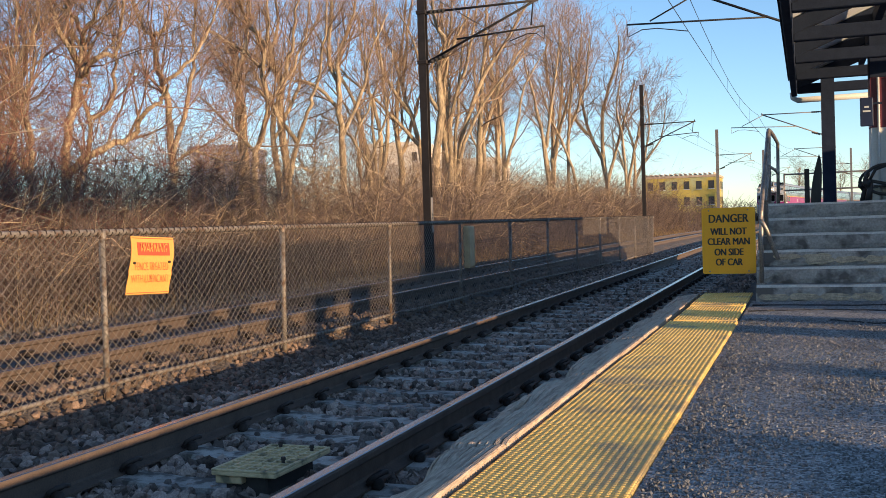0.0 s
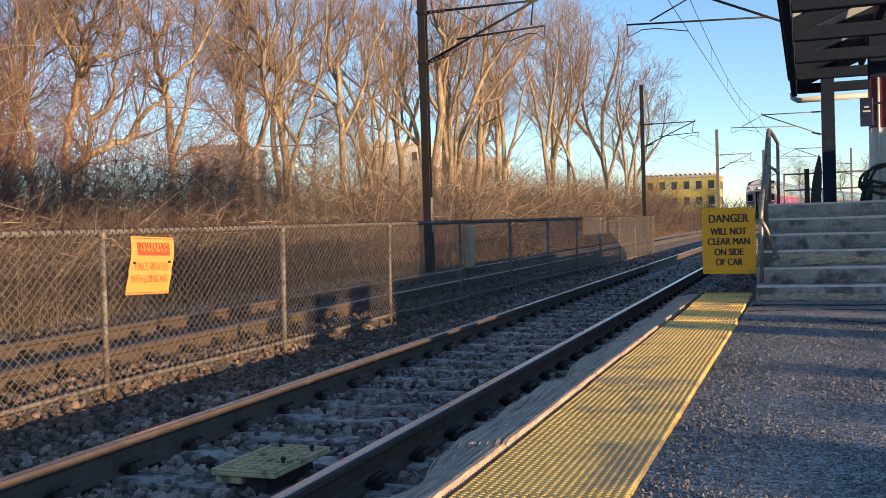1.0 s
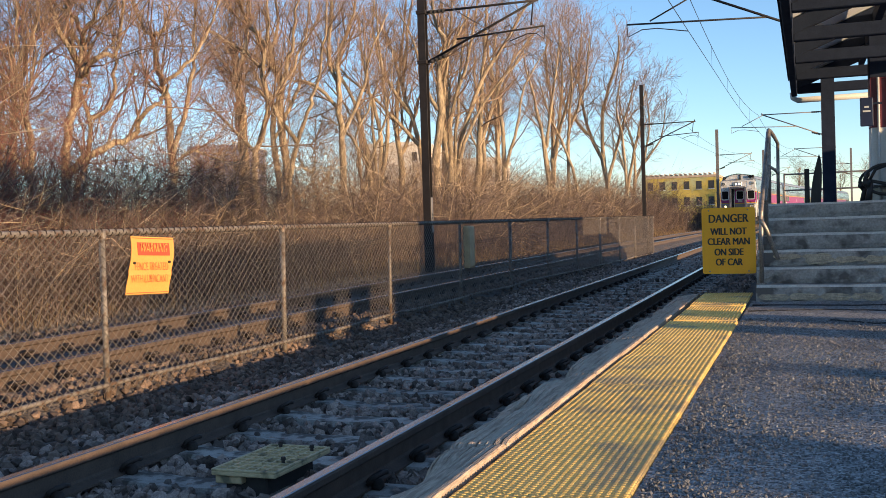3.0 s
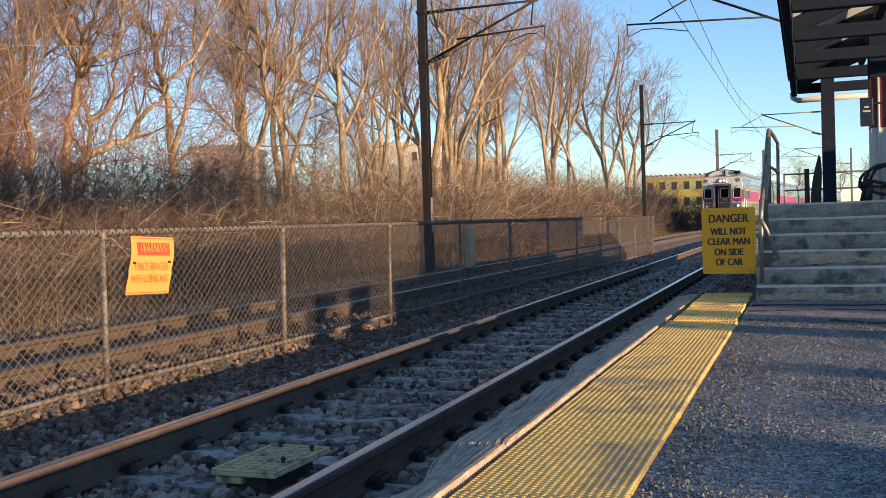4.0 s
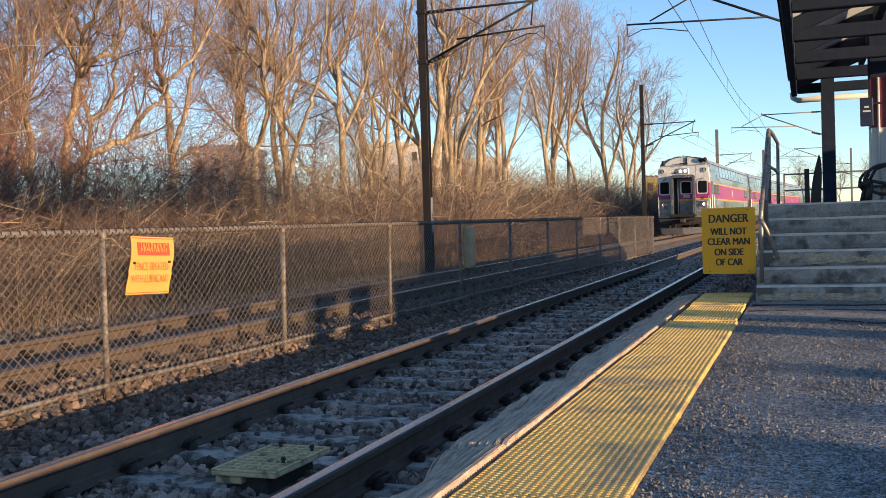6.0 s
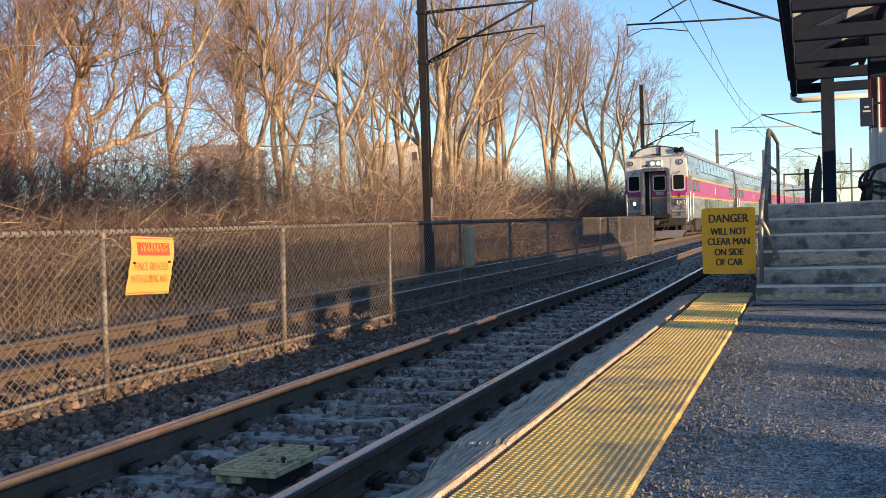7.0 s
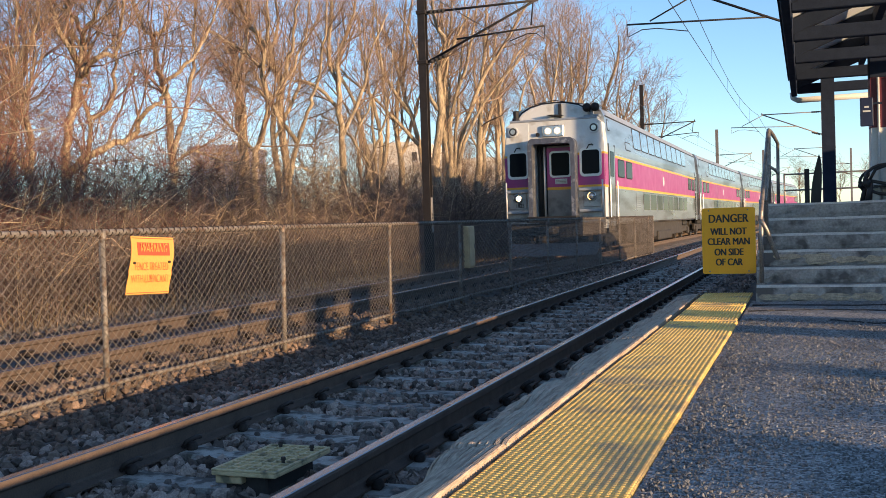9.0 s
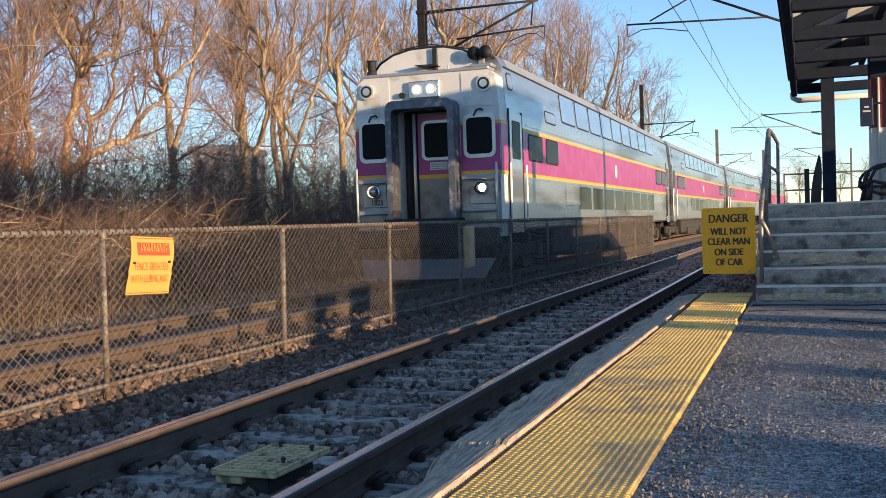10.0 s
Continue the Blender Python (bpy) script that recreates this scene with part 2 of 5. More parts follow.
# ---- mesh tools ----
class Shape:
    """Collects pieces of one mesh."""

    def __init__(self):
        self.v, self.f, self.n = [], [], 0

    def add(self, verts, faces):
        self.v.extend([tuple(p) for p in verts])
        self.f.extend([tuple(i + self.n for i in f) for f in faces])
        self.n += len(verts)
        return self

    def box(self, x0, x1, y0, y1, z0, z1, c=0.0, m=None):
        if c <= 0:
            vs = [(x, y, z) for x in (x0, x1) for y in (y0, y1) for z in (z0, z1)]
            fs = [(0, 1, 3, 2), (4, 6, 7, 5), (0, 4, 5, 1), (2, 3, 7, 6), (0, 2, 6, 4), (1, 5, 7, 3)]
        else:
            vs, idx, fs = [], {}, []
            lo, hi = (x0, y0, z0), (x1, y1, z1)
            for sx in (0, 1):
                for sy in (0, 1):
                    for sz in (0, 1):
                        for ax in range(3):
                            s = (sx, sy, sz)
                            idx[s + (ax,)] = len(vs)
                            vs.append(tuple((hi[k] if s[k] else lo[k]) - (0 if k == ax else (c if s[k] else -c)) for k in range(3)))
            for ax in range(3):
                o = [k for k in range(3) if k != ax]
                for side in (0, 1):
                    q = []
                    for a, b in ((0, 0), (1, 0), (1, 1), (0, 1)):
                        s = [0, 0, 0]
                        s[ax], s[o[0]], s[o[1]] = side, a, b
                        q.append(idx[tuple(s) + (ax,)])
                    fs.append(q if (side == 1) == (ax != 1) else q[::-1])
                for a in (0, 1):
                    for b in (0, 1):
                        s0, s1 = [0, 0, 0], [0, 0, 0]
                        s0[o[0]] = s1[o[0]] = a
                        s0[o[1]] = s1[o[1]] = b
                        s1[ax] = 1
                        fs.append((idx[tuple(s0) + (o[0],)], idx[tuple(s1) + (o[0],)], idx[tuple(s1) + (o[1],)], idx[tuple(s0) + (o[1],)]))
            for sx in (0, 1):
                for sy in (0, 1):
                    for sz in (0, 1):
                        fs.append(tuple(idx[(sx, sy, sz, k)] for k in range(3)))
        if m is not None:
            vs = [m @ Vector(p) for p in vs]
        return self.add(vs, fs)

    def tube(self, pts, r, n=8, cap=True):
        pts = [Vector(p) for p in pts]
        rs = r if isinstance(r, (list, tuple)) else [r] * len(pts)
        vs, fs, side = [], [], None
        for i, p in enumerate(pts):
            d = (pts[min(i + 1, len(pts) - 1)] - pts[max(i - 1, 0)]).normalized()
            if side is None:
                side = d.orthogonal().normalized()
            side = (side - d * side.dot(d)).normalized()
            up = d.cross(side)
            for k in range(n):
                a = 2 * math.pi * k / n
                vs.append(p + (side * math.cos(a) + up * math.sin(a)) * rs[i])
        for i in range(len(pts) - 1):
            for k in range(n):
                a, b = i * n + k, i * n + (k + 1) % n
                fs.append((a, b, b + n, a + n))
        if cap:
            fs.append(tuple(range(n))[::-1])
            fs.append(tuple(range((len(pts) - 1) * n, len(pts) * n)))
        return self.add(vs, fs)

    def loft(self, rings, closed=True, cap=True):
        n = len(rings[0])
        vs = [p for ring in rings for p in ring]
        fs = []
        for i in range(len(rings) - 1):
            for k in range(n if closed else n - 1):
                a, b = i * n + k, i * n + (k + 1) % n
                fs.append((a, b, b + n, a + n))
        if cap:
            fs.append(tuple(range(n))[::-1])
            fs.append(tuple(range((len(rings) - 1) * n, len(rings) * n)))
        return self.add(vs, fs)

    def slab(self, outline, to3, depth):
        """A plate: an outline in two dimensions, laid into space by to3(u, v, w), from w = 0 to depth."""
        n = len(outline)
        vs = [to3(u, v, 0) for u, v in outline] + [to3(u, v, depth) for u, v in outline]
        fs = [tuple(range(n)), tuple(range(n, 2 * n))[::-1]] + [(i, i + n, (i + 1) % n + n, (i + 1) % n) for i in range(n)]
        return self.add(vs, fs)


def link_mesh(name, v, f, mat, smooth=False):
    me = bpy.data.meshes.new(name)
    me.from_pydata(v if isinstance(v, list) else v.tolist(), [], f if isinstance(f, list) else f.tolist())
    me.update()
    bm = bmesh.new()
    bm.from_mesh(me)
    if len(bm.faces) < 60000:
        bmesh.ops.recalc_face_normals(bm, faces=bm.faces)
    bm.to_mesh(me)
    bm.free()
    if smooth:
        me.shade_smooth()
    me.materials.append(mat)
    return me


def part(name, shape, mat=None, parent=None, label="", smooth=False, at=None):
    """Links a shape (or a ready mesh) as one mesh object under a thing or a part."""
    me = shape if isinstance(shape, bpy.types.Mesh) else link_mesh(name, shape.v, shape.f, mat, smooth)
    ob = new(name, me)
    ob.parent = parent
    if at is not None:
        ob.matrix_basis = at
    if label:
        ob["label"] = label
    return ob


def empty(name, m=None, **tags):
    ob = new(name)
    if m is not None:
        ob.matrix_basis = m
    return tagged(ob, **tags)


def round_rect(u0, u1, v0, v1, r, k=4):
    out = []
    for cu, cv, a0 in ((u1 - r, v1 - r, 0), (u0 + r, v1 - r, 90), (u0 + r, v0 + r, 180), (u1 - r, v0 + r, 270)):
        for i in range(k + 1):
            a = radians(a0 + 90 * i / k)
            out.append((cu + r * math.cos(a), cv + r * math.sin(a)))
    return out


def lettering(text, size, mat, parent, m, name="lettering", squeeze=1.0, bold=0.0):
    """Words cut flat, as a mesh under its sign, centred at the pose m."""
    cu = bpy.data.curves.new(name, "FONT")
    cu.body, cu.size, cu.align_x, cu.align_y, cu.offset = text, size, "CENTER", "CENTER", bold
    tmp = bpy.data.objects.new(name, cu)
    scene.collection.objects.link(tmp)
    me = bpy.data.meshes.new_from_object(tmp.evaluated_get(bpy.context.evaluated_depsgraph_get()))
    bpy.data.objects.remove(tmp)
    bpy.data.curves.remove(cu)
    me.materials.clear()
    me.materials.append(mat)
    ob = new(name, me)
    ob.parent = parent
    ob.matrix_basis = m @ Matrix.Diagonal((squeeze, 1, 1, 1))
    return ob


def many_tubes(lines, sides):
    """Tapered tubes for a heap of polylines (points, radii): vertices and faces as arrays."""
    groups = {}
    for pts, rad in lines:
        groups.setdefault(len(pts), []).append((pts, rad))
    V, F, base = [], [], 0
    for k, items in groups.items():
        P = np.array([i[0] for i in items], float)
        R = np.array([i[1] for i in items], float)
        N = len(items)
        D = np.gradient(P, axis=1)
        D /= np.linalg.norm(D, axis=2, keepdims=True) + 1e-9
        ref = np.where(np.abs(D[:, :1, 2:3]) > 0.8, np.array([1.0, 0, 0]), np.array([0, 0, 1.0]))
        ref = np.broadcast_to(ref, D.shape)
        S = np.cross(D, ref)
        S /= np.linalg.norm(S, axis=2, keepdims=True) + 1e-9
        U = np.cross(D, S)
        a = np.arange(sides) * 2 * np.pi / sides
        ring = S[:, :, None, :] * np.cos(a)[None, None, :, None] + U[:, :, None, :] * np.sin(a)[None, None, :, None]
        verts = P[:, :, None, :] + ring * R[:, :, None, None]
        i0 = np.arange(N)[:, None, None] * (k * sides) + np.arange(k - 1)[None, :, None] * sides
        s = np.arange(sides)[None, None, :]
        s2 = (s + 1) % sides
        F.append(np.stack([i0 + s, i0 + s2, i0 + s2 + sides, i0 + s + sides], -1).reshape(-1, 4) + base)
        V.append(verts.reshape(-1, 3))
        base += N * k * sides
    return np.concatenate(V), np.concatenate(F)


def bend(y):
    """How far the line has swung to the east by y."""
    return 5.2e-4 * max(0.0, y - 40) ** 2


def heading(y):
    return -math.atan(2 * 5.2e-4 * max(0.0, y - 40))


# ---- ground and tracks ----
TRACK2_X, TRACK2_Z = -3.92, 0.10


def ground():
    s = Shape()
    xs = [-3000, -600, -150, -60, -30, -20, -14, -10, -7.8, 5, 20, 60, 200, 800, 3000]
    ys = [-600, -60, -10, 0, 8, 16, 24, 34, 46, 60, 80, 110, 150, 220, 400, 900, 3000]
    vs = []
    for y in ys:
        for x in xs:
            z = -0.55
            if x < -9 and abs(x) < 200:
                z += 0.18 * noise.noise((x * 0.2, y * 0.2, 0))
            vs.append((x + (bend(y) if abs(x) < 100 and y < 400 else 0), y, z))
    n = len(xs)
    fs = [(j * n + i, j * n + i + 1, (j + 1) * n + i + 1, (j + 1) * n + i) for j in range(len(ys) - 1) for i in range(n - 1)]
    s.add(vs, fs)
    tagged(part("ground", s, EARTH, smooth=True), "bare brown earth with leaf litter beside the railway", "ground", kind="structure")


def ballast_bed():
    prof = [(-9.0, -0.62), (-7.2, -0.42), (-6.0, -0.10), (-5.3, -0.07), (-2.60, -0.072), (-2.44, -0.19), (-2.2, -0.235), (-1.5, -0.24), (1.3, -0.235), (2.3, -0.32), (2.6, -0.6)]
    ys = [-8 + i * 0.8 for i in range(61)] + [41 + i * 5 for i in range(60)]
    rings = [[(x + bend(y), y, z + 0.02 * noise.noise((x * 2, y * 2, 3))) for x, z in prof] for y in ys]
    s = Shape().loft(rings, closed=False, cap=False)
    tagged(part("ballast_bed", s, BALLAST, smooth=True), "dark crushed-stone ballast bed under two tracks", "ballast", kind="structure")


def stones(name, label, mat, count, place, seed, size=(0.018, 0.042), coarse=False):
    """Loose angular stones, as one heap."""
    rg = np.random.default_rng(seed)
    g = (1 + 5 ** 0.5) / 2
    base = np.array([(-1, g, 0), (1, g, 0), (-1, -g, 0), (1, -g, 0), (0, -1, g), (0, 1, g), (0, -1, -g), (0, 1, -g), (g, 0, -1), (g, 0, 1), (-g, 0, -1), (-g, 0, 1)]) / 1.9
    tris = np.array([(0, 11, 5), (0, 5, 1), (0, 1, 7), (0, 7, 10), (0, 10, 11), (1, 5, 9), (5, 11, 4), (11, 10, 2), (10, 7, 6), (7, 1, 8), (3, 9, 4), (3, 4, 2), (3, 2, 6), (3, 6, 8), (3, 8, 9), (4, 9, 5), (2, 4, 11), (6, 2, 10), (8, 6, 7), (9, 8, 1)])
    k = 12
    if coarse:
        base = np.array([(1, 0, 0), (-1, 0, 0), (0, 1, 0), (0, -1, 0), (0, 0, 1), (0, 0, -1)], float)
        tris = np.array([(0, 2, 4), (2, 1, 4), (1, 3, 4), (3, 0, 4), (2, 0, 5), (1, 2, 5), (3, 1, 5), (0, 3, 5)])
        k = 6
    P = place(rg, count)
    r = rg.uniform(*size, count)[:, None] * rg.uniform(0.65, 1.25, (count, 3))
    V = base[None] + rg.uniform(-0.36, 0.36, (count, k, 3))
    q = rg.normal(size=(count, 4))
    q /= np.linalg.norm(q, axis=1, keepdims=True)
    w, x, y, z = q.T
    Rm = np.stack([1 - 2 * (y * y + z * z), 2 * (x * y - z * w), 2 * (x * z + y * w), 2 * (x * y + z * w), 1 - 2 * (x * x + z * z), 2 * (y * z - x * w),
                   2 * (x * z - y * w), 2 * (y * z + x * w), 1 - 2 * (x * x + y * y)], -1).reshape(-1, 3, 3)
    V = np.einsum("nij,nkj->nki", Rm, V * r[:, None, :]) + P[:, None, :]
    F = tris[None] + (np.arange(count) * k)[:, None, None]
    tagged(part(name, link_mesh(name, V.reshape(-1, 3), F.reshape(-1, 3), mat)), label, "stones", kind="stuff")


def place_stones(x0, x1, y0, y1, z, spread=0.02, power=1.0, bare=0.0):
    def f(rg, n):
        y = y0 + (y1 - y0) * rg.random(n) ** power
        x = rg.uniform(x0, x1, n) + 5.2e-4 * np.maximum(0, y - 40) ** 2
        zz = z + rg.uniform(-spread, spread, n)
        off = np.abs((y - 4.87 + 0.3048) % 0.6096 - 0.3048)
        zz -= 0.07 * ((off < 0.125) & (rg.random(n) < bare))
        return np.stack([x, y, zz], -1)
    return f


def rail_mesh(name, y0, y1, top):
    """A rail with foot, web and head, along the line; its top at z = 0."""
    foot = [(-0.076, -0.180), (0.076, -0.180), (0.076, -0.168), (0.02, -0.150), (0.010, -0.135), (0.010, -0.062), (0.035, -0.045), (0.0365, -0.014),
            (0.030, -0.004), (-0.030, -0.004), (-0.0365, -0.014), (-0.035, -0.045), (-0.010, -0.062), (-0.010, -0.135), (-0.02, -0.150), (-0.076, -0.168)]
    head = [(-0.031, -0.0038), (0.031, -0.0038), (0.026, 0.0), (-0.026, 0.0)]
    ys = [y0 + (y1 - y0) * (i / 90) ** 1.6 for i in range(91)]
    return Shape().loft([[(x + bend(y), y, z) for x, z in (head if top else foot)] for y in ys])


def clip_shape():
    """A bent spring clip on its shoulder, beside the rail foot."""
    s = Shape().box(0.075, 0.135, -0.03, 0.03, -0.185, -0.125, 0.014)
    pts = [(0.07, -0.045, -0.15), (0.10, -0.060, -0.115), (0.135, -0.045, -0.095), (0.15, 0.0, -0.090), (0.14, 0.04, -0.10), (0.105, 0.055, -0.105), (0.07, 0.045, -0.125), (0.055, 0.01, -0.14), (0.06, -0.02, -0.145)]
    return s.tube(pts, 0.014, 6)


def track(name, x, z, label, seed):
    root = empty(name, pose(x, 0, z), label=label, category="railway track", kind="structure")
    for sx in (-0.7525, 0.7525):
        r = part("rail", rail_mesh("rail", -6, 330, False), RAIL_WEB, root, at=pose(sx, 0, 0))
        part("rail_head", rail_mesh("rail_head", -6, 330, True), RAIL_TOP, r, "polished running surface")
    rg = random.Random(seed)
    tie = Shape()
    tie.loft([[(sx * 1.29, -0.13 * w, -0.36), (sx * 1.29, 0.13 * w, -0.36), (sx * 1.27, 0.115 * w, dz), (sx * 1.27, -0.115 * w, dz)] for sx, w, dz in
              ((-1, 1, -0.185), (-0.5, 1, -0.178), (-0.28, 0.92, -0.20), (0.28, 0.92, -0.20), (0.5, 1, -0.178), (1, 1, -0.185))])
    tie_me = link_mesh("tie", tie.v, tie.f, TIE)
    clip = clip_shape()
    clip_me = link_mesh("rail_clip", clip.v, clip.f, CLIP, True)
    far = Shape()
    for i in range(-8, 330):
        y = 4.87 + 0.6096 * i
        m = pose(bend(y), y, rg.uniform(-0.006, 0.004), 0, 0, rg.uniform(-1.2, 1.2) + math.degrees(heading(y)))
        if i < 90:
            part("tie", tie_me, TIE, root, at=m)
        else:
            far.add([m @ Vector(p) for p in tie.v], tie.f)
        if i < 34:
            for sx in (-0.7525, 0.7525):
                for turn in (0, 180):
                    part("rail_clip", clip_me, CLIP, root, at=pose(sx + bend(y), y, 0, 0, 0, turn))
    tagged(part("distant_ties", far, TIE, root), kind="stuff")
    return root


ground()
ballast_bed()
track("railway_track", 0, 0, "rusty rails with polished heads on concrete ties in dark ballast", 1)
track("railway_track", TRACK2_X, TRACK2_Z, "rusty rails beyond the fence on concrete ties, carrying the train", 2)
stones("near_ballast_stones", "dark grey angular ballast stones between the rails", STONE, 17000, place_stones(-1.75, 1.32, 2.6, 17, -0.225, 0.028, 1.2, 0.84), 5, (0.016, 0.044))
stones("far_ballast_stones", "dark grey ballast stones further along the track", STONE, 9000, place_stones(-2.3, 1.9, 17, 50, -0.22, 0.03, 1.4, 0.7), 6, (0.025, 0.055), True)
stones("rusty_ballast_stones", "brown and grey ballast stones along the fence foot", STONE_WARM, 9000, place_stones(-2.75, -0.95, 3.5, 18, -0.235, 0.03), 7)
stones("second_ballast_stones", "brown ballast stones on the second track", STONE_WARM, 11000, place_stones(-6.4, -2.7, 6, 40, -0.085, 0.025, 1.3, 0.15), 8, (0.025, 0.05), True)
stones("fence_foot_stones", "brown ballast stones heaped along the fence foot", STONE_WARM, 4500, lambda rg, n: (lambda x: np.stack([x, 4 + 26 * rg.random(n) ** 1.3, np.interp(x, [-2.75, -2.60, -2.44, -2.2], [-0.06, -0.06, -0.19, -0.235]) + rg.uniform(-0.015, 0.02, n)], -1))(rg.uniform(-2.85, -1.95, n)), 10, (0.016, 0.046))
stones("pale_gravel", "pale gravel strip beyond the second track", GRAVEL, 6000, lambda rg, n: np.stack([rg.uniform(-10.5, -7.4, n), rg.uniform(8, 30, n), rg.uniform(-0.5, -0.4, n)], -1), 9, (0.03, 0.08), True)


# ---- platform ----
def timber_edge():
    """Old edge beams, split along the grain into strips of uneven height, their outer side broken away."""
    root = empty("platform_edge_timbers", label="weathered splintered timbers along the low platform edge", category="edge timber", kind="structure")
    rg = random.Random(4)
    y = -2.0
    while y < 12.7:
        n = min(rg.uniform(1.9, 2.6), 12.75 - y)
        s = Shape()
        edges = [1.46, 1.51, 1.555, 1.60, 1.64, 1.68, 1.715, 1.745]
        for q, (xa, xb) in enumerate(zip(edges, edges[1:])):
            out = 1 - q / (len(edges) - 2)
            k = 44
            rings = []
            for i in range(k + 1):
                yy = y + 0.006 + (n - 0.012) * i / k
                rot = max(0.0, noise.noise((yy * 1.5, q * 0.2, 11)) - 0.05) * 0.22 * out ** 4
                chip = max(0.0, noise.noise((yy * 2.2, q * 1.3, 3)) - 0.30) * 0.06 * out ** 2
                z = 0.240 - 0.032 * out - rot - chip + 0.004 * noise.noise((yy * 0.9, q * 5.1, 0)) - (0.012 if i in (0, k) else 0)
                z = max(z, -0.02 + 0.1 * (1 - out))
                w = 0.003 * noise.noise((yy * 1.5, q * 0.6, 8))
                gap = 0.0006 + 0.005 * max(0, noise.noise((yy * 1.1, q * 9.1, 5)))
                dx = 0.06 * noise.noise((yy * 1.3, 1.7, 20)) + 0.012 * noise.noise((yy * 6, 4, 2)) if q == 0 else 0.0
                rings.append([(xa + gap + w + dx, yy, -0.2), (xb - gap + w, yy, -0.2), (xb - gap + w, yy, z - 0.006), (xb - gap - 0.004 + w, yy, z),
                              (xa + gap + (0.004 if q else 0.02) + w + dx, yy, z - (0 if q else 0.008)), (xa + gap + w + dx, yy, z - (0.006 if q else 0.04))])
            s.loft(rings)
        part("edge_timber", s, TIMBER, root)
        y += n
    return root


def tactile_strip():
    root = empty("tactile_strip", label="worn yellow tactile warning strip with truncated domes", category="tactile paving", kind="structure")
    spans = [(-1.40, -0.185), (-0.18, 1.035), (1.04, 2.255), (2.26, 3.475), (3.48, 4.695), (4.70, 5.915), (5.92, 7.135), (7.14, 8.355), (8.36, 9.58), (9.60, 11.03), (11.06, 12.72)]
    rg = random.Random(8)
    for i, (a, b) in enumerate(spans):
        x0, x1 = (1.765, 2.375) if i < 9 else (1.80, 2.36)
        z = 0.218 + (0.0 if i < 9 else 0.012 * (i - 8)) + rg.uniform(-0.003, 0.003)
        s = Shape().box(x0, x1, a, b, z - 0.02, z, 0.004)
        nx, ny = 20, int((b - a) / 0.0305)
        ang = [(math.cos(t * math.pi / 3), math.sin(t * math.pi / 3)) for t in range(6)]
        for u in range(nx if b > 2.5 else 0):
            for v in range(ny):
                cx, cy = x0 + (u + 0.5) * (x1 - x0) / nx, a + (v + (0.25 if u % 2 else 0.75)) * (b - a) / ny
                s.add([(cx + q * ca, cy + q * sa, z + h) for q, h in ((0.0115, -0.001), (0.0065, 0.0052)) for ca, sa in ang],
                      [(t, (t + 1) % 6, 6 + (t + 1) % 6, 6 + t) for t in range(6)] + [(6, 7, 8, 9, 10, 11)])
        tile = part("tactile_panel", s, TACTILE, root)
    return root


def platform():
    s = Shape()
    xs = [2.378 + 0.4 * i for i in range(30)]
    ys = [-8 + 0.5 * i for i in range(41)]
    top = [[(x, y, 0.212 + 0.008 * noise.noise((x * 1.3, y * 1.1, 5)) + 0.004 * noise.noise((x * 5, y * 5, 2)) - (0.006 if x < 2.4 else 0)) for x in xs] for y in ys]
    s.loft(top, closed=False, cap=False)
    s.box(2.378, 13.9, -8, 12, -0.55, 0.19)
    tagged(part("platform_surface", s, ASPHALT, smooth=False), "coarse dark asphalt platform with patches of low sun", "platform", kind="structure")
    stones("asphalt_chippings", "loose grey chippings bound in the asphalt", CHIP, 60000, lambda rg, n: np.stack([rg.uniform(2.40, 5.2, n), 2.4 + 7.5 * rg.random(n) ** 1.5, rg.uniform(0.207, 0.216, n)], -1), 19, (0.0035, 0.0085), True)
    c = Shape()
    rg = random.Random(3)
    for pts in ([(2.42, 10.6), (3.1, 10.75), (4.2, 10.6), (5.2, 10.8)], [(3.15, 9.7), (3.5, 9.45), (4.4, 9.5), (5.4, 9.3)], [(2.4, 11.3), (3.4, 11.25), (5.0, 11.4)]):
        line = []
        for (a, b), (p, q) in zip(pts, pts[1:]):
            for i in range(8):
                line.append((a + (p - a) * i / 8 + rg.uniform(-.02, .02), b + (q - b) * i / 8 + rg.uniform(-.03, .03), 0.214))
        c.tube(line, 0.012, 5)
    tagged(part("tar_seam", c, RUBBER), "black tar seams sealing cracks in the asphalt", "tar seam", kind="structure")


